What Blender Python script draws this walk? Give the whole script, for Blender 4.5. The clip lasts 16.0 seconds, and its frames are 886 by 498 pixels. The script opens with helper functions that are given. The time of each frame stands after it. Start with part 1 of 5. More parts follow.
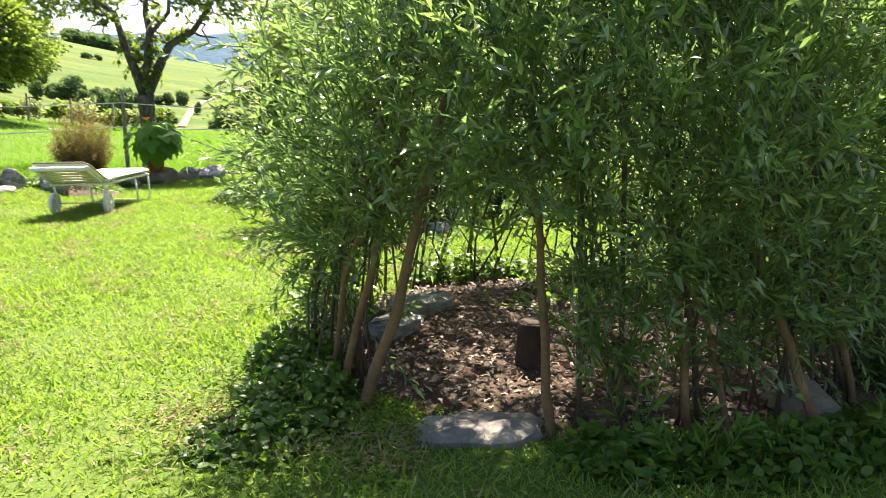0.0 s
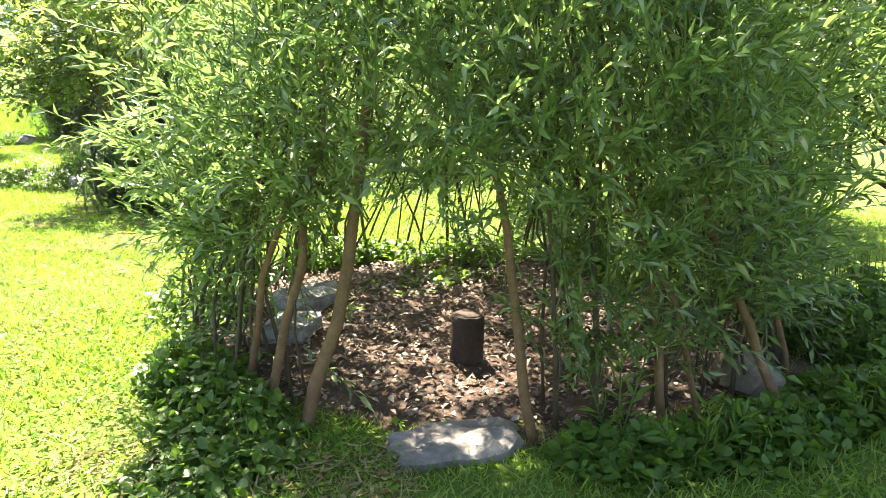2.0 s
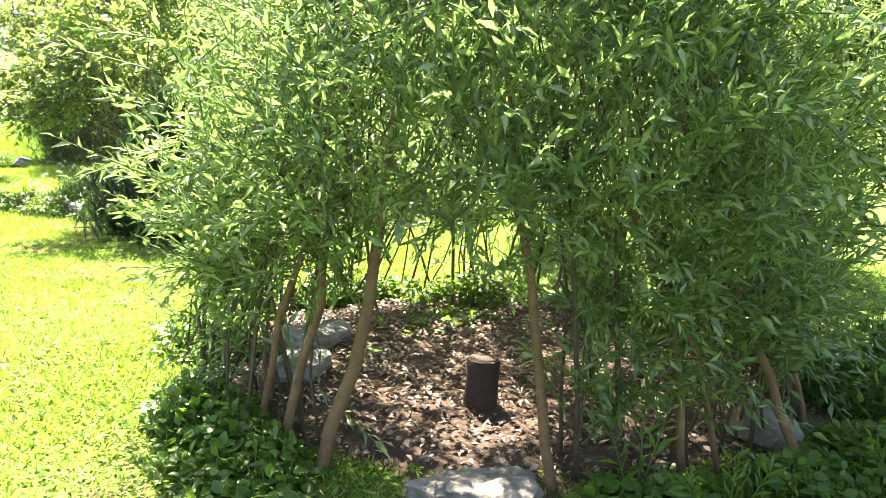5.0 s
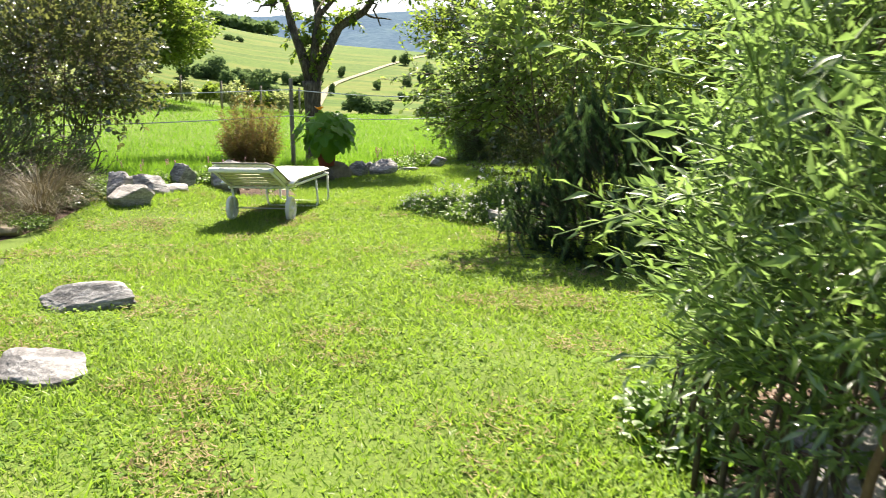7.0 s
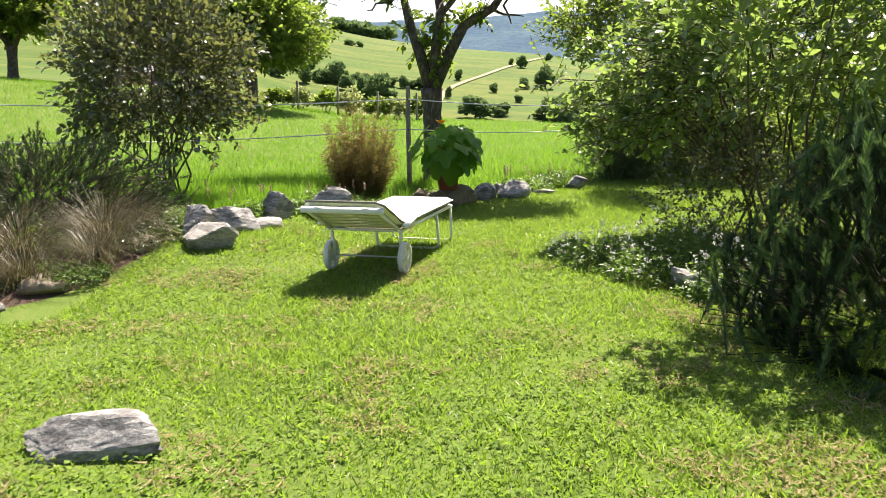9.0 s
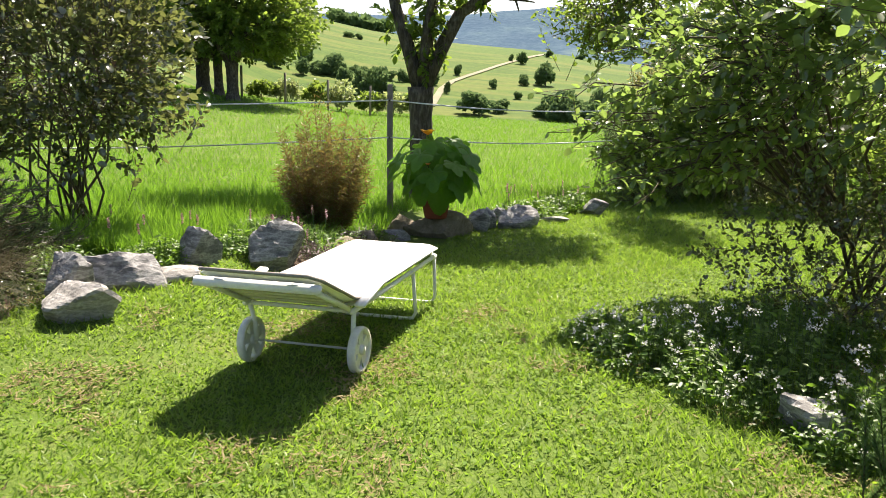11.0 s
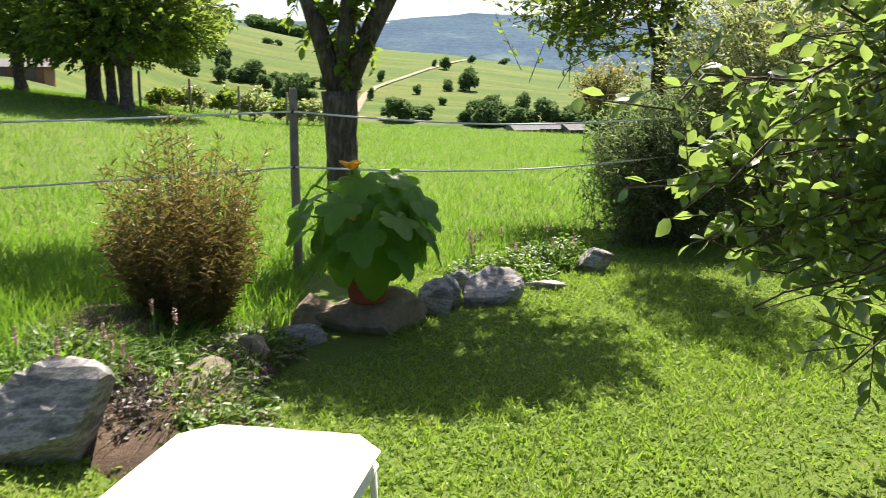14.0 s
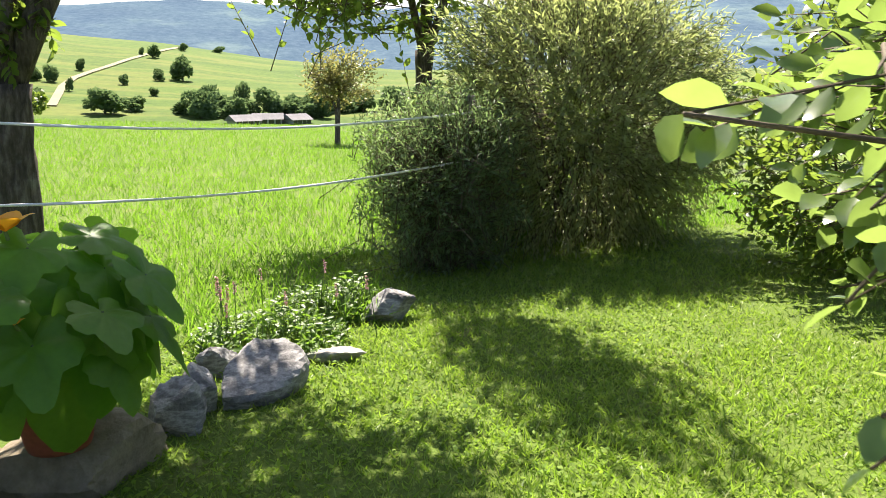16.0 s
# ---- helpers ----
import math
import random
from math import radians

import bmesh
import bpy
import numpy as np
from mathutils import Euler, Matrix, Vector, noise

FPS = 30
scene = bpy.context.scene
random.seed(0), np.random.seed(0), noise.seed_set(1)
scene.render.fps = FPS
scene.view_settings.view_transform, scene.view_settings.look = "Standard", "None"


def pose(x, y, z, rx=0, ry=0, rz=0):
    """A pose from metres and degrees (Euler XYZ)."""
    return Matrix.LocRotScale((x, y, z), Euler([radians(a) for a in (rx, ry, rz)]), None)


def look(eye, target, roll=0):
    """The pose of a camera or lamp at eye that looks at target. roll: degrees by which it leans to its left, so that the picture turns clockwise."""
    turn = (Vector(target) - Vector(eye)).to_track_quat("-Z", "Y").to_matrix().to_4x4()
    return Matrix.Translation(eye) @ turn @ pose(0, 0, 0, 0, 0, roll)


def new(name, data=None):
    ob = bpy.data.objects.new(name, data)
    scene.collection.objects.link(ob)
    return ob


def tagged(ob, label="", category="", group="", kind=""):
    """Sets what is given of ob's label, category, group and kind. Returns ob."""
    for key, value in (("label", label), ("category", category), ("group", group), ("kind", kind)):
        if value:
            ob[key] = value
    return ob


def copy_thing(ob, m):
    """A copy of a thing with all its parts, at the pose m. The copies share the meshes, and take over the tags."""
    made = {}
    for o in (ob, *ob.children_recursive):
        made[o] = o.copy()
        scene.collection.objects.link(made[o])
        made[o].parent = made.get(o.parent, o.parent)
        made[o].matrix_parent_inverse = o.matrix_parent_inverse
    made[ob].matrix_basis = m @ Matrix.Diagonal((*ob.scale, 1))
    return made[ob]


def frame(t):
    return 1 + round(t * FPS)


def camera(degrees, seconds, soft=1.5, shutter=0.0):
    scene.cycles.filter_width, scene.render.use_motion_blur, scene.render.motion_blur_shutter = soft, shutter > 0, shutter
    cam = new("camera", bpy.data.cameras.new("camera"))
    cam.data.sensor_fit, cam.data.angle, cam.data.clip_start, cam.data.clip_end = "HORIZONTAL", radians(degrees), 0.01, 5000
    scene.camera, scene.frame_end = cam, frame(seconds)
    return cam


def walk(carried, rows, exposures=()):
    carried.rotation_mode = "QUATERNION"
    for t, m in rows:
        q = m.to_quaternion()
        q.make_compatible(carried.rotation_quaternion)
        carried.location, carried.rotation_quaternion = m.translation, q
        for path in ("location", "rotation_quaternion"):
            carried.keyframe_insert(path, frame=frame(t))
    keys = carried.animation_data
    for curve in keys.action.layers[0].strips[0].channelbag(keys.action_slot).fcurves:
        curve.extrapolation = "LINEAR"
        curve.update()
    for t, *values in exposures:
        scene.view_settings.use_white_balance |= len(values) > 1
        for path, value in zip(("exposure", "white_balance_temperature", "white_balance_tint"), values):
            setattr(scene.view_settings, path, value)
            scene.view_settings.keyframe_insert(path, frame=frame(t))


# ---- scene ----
cam = camera(56.8, 16.0, soft=0.75, shutter=0.2)
PATH = [
    (0, (1.036, -3.673, 1.109), (1.521, -1.763, 0.767), -0.8),
    (0.5, (0.899, -3.457, 1.117), (1.602, -1.636, 0.678), 0.8),
    (1, (0.77, -3.261, 1.143), (1.624, -1.51, 0.69), 1.0),
    (1.5, (0.636, -3.16, 1.143), (1.561, -1.442, 0.701), -1.9),
    (2, (0.565, -3.117, 1.14), (1.57, -1.441, 0.715), -0.1),
    (2.5, (0.533, -3.118, 1.136), (1.56, -1.448, 0.739), 0.8),
    (3, (0.517, -3.13, 1.149), (1.549, -1.448, 0.823), 1.4),
    (3.2, (0.507, -3.132, 1.147), (1.546, -1.45, 0.846), 1.8),
    (5.3, (0.484, -2.988, 1.17), (1.516, -1.312, 0.813), 1.6),
    (5.5, (0.487, -2.952, 1.134), (1.461, -1.245, 0.765), 1.6),
    (6, (0.5, -2.762, 1.204), (1.09, -0.914, 0.718), 1.3),
    (6.5, (0.428, -2.383, 1.209), (0.729, -0.454, 0.774), -1.2),
    (7, (0.366, -1.96, 1.23), (0.56, -0.006, 0.85), -0.2),
    (7.5, (0.314, -1.486, 1.249), (0.34, 0.469, 0.827), 1.5),
    (8, (0.249, -0.986, 1.277), (0.283, 0.971, 0.863), 0.9),
    (8.5, (0.25, -0.484, 1.303), (0.182, 1.48, 0.929), 0.8),
    (9, (0.213, 0.001, 1.311), (0.132, 1.965, 0.939), -0.7),
    (9.5, (0.217, 0.521, 1.343), (0.193, 2.485, 0.968), 0.2),
    (9.7, (0.226, 0.737, 1.357), (0.137, 2.703, 0.999), -0.1),
    (11.8, (0.223, 2.97, 1.382), (0.16, 4.93, 0.985), 1.0),
    (12, (0.211, 3.175, 1.379), (0.117, 5.143, 1.037), 0.9),
    (12.5, (0.173, 3.65, 1.379), (0.003, 5.599, 0.964), 1.1),
    (13, (0.125, 4.12, 1.362), (-0.081, 6.067, 0.956), -1.1),
    (13.5, (0.114, 4.601, 1.366), (-0.035, 6.553, 0.956), 1.0),
    (14, (0.067, 5.086, 1.369), (0.173, 7.049, 0.999), -0.0),
    (14.5, (0.051, 5.536, 1.358), (0.292, 7.486, 0.985), -0.9),
    (15, (0.043, 5.997, 1.369), (0.499, 7.906, 0.985), -1.1),
    (15.5, (0.064, 6.473, 1.385), (0.743, 8.307, 0.965), -1.6),
    (16, (0.112, 6.833, 1.389), (0.85, 8.649, 0.992), -0.4),
]
walk(cam, [(t, look(eye, target, roll)) for t, eye, target, roll in PATH],
     [(0, 2.25, 6600, 15), (0.7, 2.85, 6700, 15), (1.4, 3.1, 6700, 15), (5.4, 3.3, 6700, 15), (6.0, 3.0, 6700, 15), (6.6, 2.25, 6600, 15), (7.5, 1.85, 6600, 15),
      (9, 1.78, 6650, 16), (11.8, 1.62, 6500, 16), (13.5, 1.58, 6450, 17), (14.3, 1.68, 6450, 17), (16, 1.95, 6450, 17)])

# ==== world and sun ====
SUN_AZ, SUN_EL = radians(14), radians(54)
world = bpy.data.worlds.new("World")
scene.world = world
world.use_nodes = True
wn = world.node_tree.nodes
sky = wn.new("ShaderNodeTexSky")
sky.sky_type = "NISHITA"
sky.sun_disc = False
sky.sun_elevation = SUN_EL
sky.sun_rotation = SUN_AZ
sky.dust_density = 2.0
world.node_tree.links.new(sky.outputs[0], wn["Background"].inputs[0])
wn["Background"].inputs[1].default_value = 0.058
sun = new("sun", bpy.data.lights.new("sun", "SUN"))
sun.data.energy = 5.0
sun.data.angle = radians(0.53)
sun.data.color = (1.0, 0.92, 0.77)
sun_dir = Vector((math.sin(SUN_AZ) * math.cos(SUN_EL), math.cos(SUN_AZ) * math.cos(SUN_EL), math.sin(SUN_EL)))
sun.matrix_world = look(sun_dir * 60, (0, 0, 0))


# ==== materials ====
def principled(name, rough=0.7, spec=0.4):
    m = bpy.data.materials.new(name)
    m.use_nodes = True
    b = m.node_tree.nodes["Principled BSDF"]
    b.inputs["Roughness"].default_value = rough
    b.inputs["Specular IOR Level"].default_value = spec
    return m, m.node_tree, b


def coords(nt):
    return nt.nodes.new("ShaderNodeTexCoord").outputs["Object"]


def noise_node(nt, scale, detail=4, rough=0.6, vec=None):
    n = nt.nodes.new("ShaderNodeTexNoise")
    n.inputs["Scale"].default_value = scale
    n.inputs["Detail"].default_value = detail
    n.inputs["Roughness"].default_value = rough
    if vec:
        nt.links.new(vec, n.inputs["Vector"])
    return n.outputs["Fac"]


def ramp(nt, fac, stops):
    r = nt.nodes.new("ShaderNodeValToRGB")
    e = r.color_ramp.elements
    while len(e) < len(stops):
        e.new(0.5)
    for k, (p, c) in zip(e, stops):
        k.position, k.color = p, (*c, 1)
    nt.links.new(fac, r.inputs[0])
    return r.outputs[0]


def mixc(nt, fac, a, b, blend="MIX"):
    n = nt.nodes.new("ShaderNodeMix")
    n.data_type, n.blend_type = "RGBA", blend
    for v, i in ((fac, 0), (a, 6), (b, 7)):
        if isinstance(v, bpy.types.NodeSocket):
            nt.links.new(v, n.inputs[i])
        else:
            n.inputs[i].default_value = v if i == 0 else (*v, 1)
    return n.outputs[2]


def bump(nt, b, height, dist=0.01, strength=0.6):
    n = nt.nodes.new("ShaderNodeBump")
    n.inputs["Distance"].default_value = dist
    n.inputs["Strength"].default_value = strength
    nt.links.new(height, n.inputs["Height"])
    nt.links.new(n.outputs[0], b.inputs["Normal"])


def mottled(name, stops, scale, fine, rough=0.85, dist=0.01, spec=0.3):
    """Two-scale noise colour with relief."""
    m, nt, b = principled(name, rough, spec)
    c = coords(nt)
    big, small = noise_node(nt, scale, 5, 0.6, c), noise_node(nt, fine, 5, 0.7, c)
    col = mixc(nt, 0.35, ramp(nt, big, stops), ramp(nt, small, stops))
    nt.links.new(col, b.inputs["Base Color"])
    bump(nt, b, small, dist)
    return m


def leafy(name, cols, trans, share=0.45, rough=0.45, spec=0.4):
    """Thin foliage: a different tone for every leaf, and light through it."""
    m, nt, b = principled(name, rough, spec)
    geo = nt.nodes.new("ShaderNodeNewGeometry")
    stops = [(i / max(1, len(cols) - 1), c) for i, c in enumerate(cols)]
    col = ramp(nt, geo.outputs["Random Per Island"], stops)
    grain = noise_node(nt, 40, 2, 0.5, coords(nt))
    col = mixc(nt, 0.35, col, ramp(nt, grain, [(0.3, tuple(v * 0.6 for v in cols[0])), (0.7, cols[-1])]))
    nt.links.new(col, b.inputs["Base Color"])
    t = nt.nodes.new("ShaderNodeBsdfTranslucent")
    tint = mixc(nt, 0.6, col, trans)
    nt.links.new(tint, t.inputs["Color"])
    mix = nt.nodes.new("ShaderNodeMixShader")
    mix.inputs[0].default_value = share
    nt.links.new(b.outputs[0], mix.inputs[1])
    nt.links.new(t.outputs[0], mix.inputs[2])
    nt.links.new(mix.outputs[0], nt.nodes["Material Output"].inputs[0])
    return m


def plain(name, col, rough=0.5, spec=0.4, fine=60, vary=0.12, dist=0.002):
    m, nt, b = principled(name, rough, spec)
    n = noise_node(nt, fine, 4, 0.6, coords(nt))
    lo = tuple(v * (1 - vary) for v in col)
    hi = tuple(min(1, v * (1 + vary)) for v in col)
    nt.links.new(ramp(nt, n, [(0.3, lo), (0.7, hi)]), b.inputs["Base Color"])
    bump(nt, b, n, dist, 0.4)
    return m


M_WILLOW = leafy("willow_leaf", [(0.035, 0.07, 0.02), (0.085, 0.145, 0.035), (0.13, 0.2, 0.06), (0.26, 0.33, 0.15)], (0.34, 0.55, 0.12), 0.43, 0.2, 1.0)
M_PLUM = leafy("plum_leaf", [(0.045, 0.085, 0.022), (0.08, 0.135, 0.032), (0.15, 0.215, 0.06)], (0.36, 0.52, 0.1), 0.48, 0.24, 1.0)
M_SHRUB = leafy("shrub_leaf", [(0.035, 0.04, 0.026), (0.06, 0.07, 0.04), (0.1, 0.125, 0.05)], (0.3, 0.34, 0.08), 0.34, 0.2, 1.0)
M_COVER = leafy("cover_leaf", [(0.045, 0.1, 0.015), (0.08, 0.16, 0.02), (0.13, 0.22, 0.03)], (0.28, 0.5, 0.04), 0.42)
M_VARIEG = leafy("variegated_leaf", [(0.08, 0.13, 0.03), (0.16, 0.2, 0.06), (0.25, 0.26, 0.1)], (0.3, 0.35, 0.08), 0.35)
M_SQUASH = leafy("squash_leaf", [(0.06, 0.16, 0.015), (0.085, 0.2, 0.02), (0.12, 0.25, 0.03)], (0.36, 0.72, 0.05), 0.52, 0.42, 0.4)
M_SPIREA = leafy("spirea_leaf", [(0.17, 0.055, 0.03), (0.07, 0.12, 0.025), (0.19, 0.1, 0.04), (0.08, 0.15, 0.03)], (0.34, 0.26, 0.06), 0.38)
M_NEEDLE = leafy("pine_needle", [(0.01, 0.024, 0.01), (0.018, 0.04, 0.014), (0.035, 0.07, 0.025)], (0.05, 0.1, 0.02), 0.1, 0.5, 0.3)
# pale tip colour, raised further to stand for sun on the outer shoots
M_NEEDLE_SUNLIT_TIP = leafy("pine_sunlit_tip", [(0.035, 0.085, 0.032), (0.058, 0.12, 0.044), (0.095, 0.165, 0.062)], (0.17, 0.3, 0.07), 0.27, 0.4, 0.5)
M_JUNIPER = leafy("juniper_spray", [(0.022, 0.024, 0.016), (0.035, 0.035, 0.022), (0.045, 0.055, 0.028)], (0.06, 0.14, 0.03), 0.2)
M_TREE = leafy("tree_leaf", [(0.025, 0.06, 0.012), (0.045, 0.095, 0.018), (0.07, 0.13, 0.025)], (0.36, 0.5, 0.06), 0.5)
M_SALLOW = leafy("sallow_leaf", [(0.1, 0.14, 0.06), (0.17, 0.22, 0.09), (0.26, 0.3, 0.14)], (0.5, 0.58, 0.18), 0.52)
M_AUTUMN = leafy("fruit_tree_leaf", [(0.11, 0.12, 0.04), (0.16, 0.17, 0.05), (0.2, 0.17, 0.06)], (0.42, 0.42, 0.12), 0.5)
M_GRASS = leafy("lawn_blade", [(0.05, 0.125, 0.01), (0.09, 0.19, 0.015), (0.135, 0.25, 0.02), (0.19, 0.3, 0.035), (0.33, 0.33, 0.12)], (0.33, 0.55, 0.035), 0.47, 0.45, 0.4)
M_MEADOW = leafy("meadow_blade", [(0.055, 0.14, 0.012), (0.09, 0.2, 0.02), (0.15, 0.26, 0.03)], (0.26, 0.5, 0.03), 0.48, 0.5, 0.3)
M_CLOVER = leafy("clover_leaf", [(0.05, 0.12, 0.012), (0.1, 0.2, 0.02), (0.16, 0.27, 0.03), (0.23, 0.33, 0.05)], (0.38, 0.55, 0.035), 0.45, 0.7, 0.2)
M_DUSK = leafy("dusky_leaf", [(0.06, 0.03, 0.04), (0.1, 0.06, 0.065), (0.06, 0.07, 0.03), (0.2, 0.15, 0.16)], (0.2, 0.12, 0.12), 0.25)
M_THATCH = leafy("dry_thatch", [(0.3, 0.25, 0.12), (0.4, 0.34, 0.18), (0.22, 0.19, 0.08), (0.2, 0.13, 0.07)], (0.4, 0.34, 0.15), 0.3, 0.8, 0.2)
M_DRY = leafy("dry_blade", [(0.035, 0.03, 0.016), (0.075, 0.062, 0.03), (0.04, 0.055, 0.02), (0.16, 0.135, 0.07)], (0.2, 0.16, 0.07), 0.2)
M_LITTER = leafy("leaf_litter", [(0.1, 0.06, 0.035), (0.25, 0.17, 0.11), (0.5, 0.42, 0.33), (0.07, 0.045, 0.03)], (0.2, 0.12, 0.06), 0.1, 0.7)
M_FAR = leafy("far_foliage", [(0.07, 0.12, 0.055), (0.1, 0.16, 0.07), (0.14, 0.21, 0.09)], (0.2, 0.3, 0.1), 0.35, 1.0, 0.0)
M_WHITEFLOWER = leafy("white_petals", [(0.6, 0.58, 0.55), (0.75, 0.74, 0.7)], (0.7, 0.7, 0.65), 0.3)
M_PINK = leafy("pink_petals", [(0.4, 0.2, 0.22), (0.5, 0.32, 0.33)], (0.6, 0.3, 0.3), 0.3)
M_ORANGE = leafy("orange_petals", [(0.8, 0.3, 0.01), (0.85, 0.4, 0.02)], (0.9, 0.45, 0.02), 0.4)
def stone_material(name, dark, mid, pale):
    """Layered stone with pale veins, dark seams and grain."""
    m, nt, b = principled(name, 0.9, 0.3)
    c = coords(nt)
    mp = nt.nodes.new("ShaderNodeMapping")
    mp.inputs["Rotation"].default_value = (0.5, 0.3, 0.0)
    mp.inputs["Scale"].default_value = (1.0, 1.0, 3.2)
    nt.links.new(c, mp.inputs[0])
    layer = noise_node(nt, 5.5, 6, 0.65, mp.outputs[0])
    grain = noise_node(nt, 48, 5, 0.7, c)
    col = mixc(nt, 0.3, ramp(nt, layer, [(0.34, dark), (0.47, mid), (0.54, pale), (0.6, mid), (0.7, pale)]), ramp(nt, grain, [(0.32, dark), (0.52, mid), (0.68, pale)]))
    nt.links.new(col, b.inputs["Base Color"])
    bump(nt, b, mixc(nt, 0.5, layer, grain), 0.014, 0.8)
    return m


M_ROCK = stone_material("grey_stone", (0.055, 0.055, 0.053), (0.17, 0.165, 0.16), (0.38, 0.375, 0.36))
M_THUJA = leafy("thuja_spray", [(0.07, 0.12, 0.06), (0.11, 0.17, 0.085), (0.17, 0.24, 0.12)], (0.34, 0.5, 0.15), 0.5)
M_SLAB = mottled("worn_slab", [(0.3, (0.1, 0.092, 0.075)), (0.5, (0.19, 0.175, 0.15)), (0.7, (0.3, 0.28, 0.24))], 6.0, 45, 0.95, 0.02)
M_ROCKW = stone_material("pale_stone", (0.1, 0.095, 0.085), (0.26, 0.245, 0.22), (0.44, 0.42, 0.39))
M_ROCKM = mottled("mossy_stone", [(0.3, (0.1, 0.09, 0.05)), (0.5, (0.2, 0.165, 0.115)), (0.7, (0.31, 0.26, 0.2))], 5.0, 35, 0.9, 0.015)
M_SOIL = mottled("soil", [(0.3, (0.035, 0.022, 0.014)), (0.5, (0.08, 0.052, 0.034)), (0.75, (0.17, 0.12, 0.08))], 6.0, 60, 0.95, 0.02)
def bark_material():
    """Dark bark with upright fissures and pale lichen."""
    m, nt, b = principled("tree_bark", 0.95, 0.2)
    c = coords(nt)
    mp = nt.nodes.new("ShaderNodeMapping")
    mp.inputs["Scale"].default_value = (1.0, 1.0, 0.22)
    nt.links.new(c, mp.inputs[0])
    ridge = noise_node(nt, 34, 5, 0.65, mp.outputs[0])
    blot = noise_node(nt, 7, 4, 0.6, c)
    col = mixc(nt, 0.45, ramp(nt, ridge, [(0.38, (0.03, 0.024, 0.02)), (0.52, (0.11, 0.09, 0.075)), (0.66, (0.24, 0.215, 0.18))]),
               ramp(nt, blot, [(0.35, (0.06, 0.05, 0.04)), (0.55, (0.12, 0.1, 0.08)), (0.68, (0.26, 0.26, 0.21))]))
    nt.links.new(col, b.inputs["Base Color"])
    bump(nt, b, ridge, 0.05, 0.9)
    return m


M_BARK = bark_material()
M_ROD = mottled("willow_bark", [(0.3, (0.11, 0.065, 0.03)), (0.55, (0.2, 0.12, 0.055)), (0.75, (0.3, 0.2, 0.1))], 14.0, 80, 0.8, 0.006)
M_TWIG = mottled("twig_bark", [(0.3, (0.05, 0.04, 0.022)), (0.55, (0.09, 0.07, 0.04)), (0.75, (0.14, 0.11, 0.06))], 14.0, 80, 0.8, 0.004)
M_GREENSTEM = mottled("green_stem", [(0.3, (0.06, 0.11, 0.03)), (0.55, (0.1, 0.16, 0.04)), (0.75, (0.14, 0.2, 0.06))], 14.0, 80, 0.6, 0.004)
M_POST = mottled("weathered_wood", [(0.3, (0.13, 0.11, 0.09)), (0.55, (0.24, 0.21, 0.17)), (0.75, (0.33, 0.29, 0.24))], 6.0, 50, 0.9, 0.01)
M_STUMP = mottled("dark_wood", [(0.3, (0.03, 0.02, 0.014)), (0.55, (0.06, 0.042, 0.03)), (0.75, (0.11, 0.085, 0.065))], 9.0, 60, 0.9, 0.01)
M_WHITE = plain("white_paint", (0.8, 0.8, 0.78), 0.4, 0.5, 50, 0.06)
M_CUSHION = plain("cushion_cloth", (0.84, 0.83, 0.8), 0.9, 0.2, 120, 0.05, 0.004)
M_PIPING = plain("grey_stripe", (0.26, 0.24, 0.21), 0.9, 0.2, 120, 0.3)
M_WHEEL = plain("white_plastic", (0.72, 0.71, 0.68), 0.5, 0.4, 25, 0.12)
M_SLAT = plain("cream_slat", (0.62, 0.6, 0.46), 0.6, 0.3, 25, 0.15)
M_METAL = plain("grey_metal", (0.45, 0.45, 0.44), 0.4, 0.5, 40, 0.1)
M_POT = plain("terracotta", (0.26, 0.07, 0.04), 0.75, 0.3, 30, 0.2)
M_TAPE = plain("white_tape", (0.75, 0.76, 0.78), 0.6, 0.3, 40, 0.1)
M_ROOF = mottled("roof_tiles", [(0.3, (0.1, 0.1, 0.105)), (0.7, (0.2, 0.195, 0.2))], 0.6, 5, 0.9, 0.02)
M_HOUSE = plain("render_wall", (0.42, 0.42, 0.42), 0.9, 0.2, 2, 0.1)
M_BARN = plain("barn_boards", (0.2, 0.11, 0.07), 0.9, 0.2, 3, 0.2)
M_PANE = plain("window_pane", (0.03, 0.035, 0.04), 0.1, 0.6, 3, 0.1)
M_TRACK = mottled("track_gravel", [(0.3, (0.15, 0.14, 0.08)), (0.7, (0.26, 0.23, 0.15))], 0.2, 3, 0.95, 0.02)


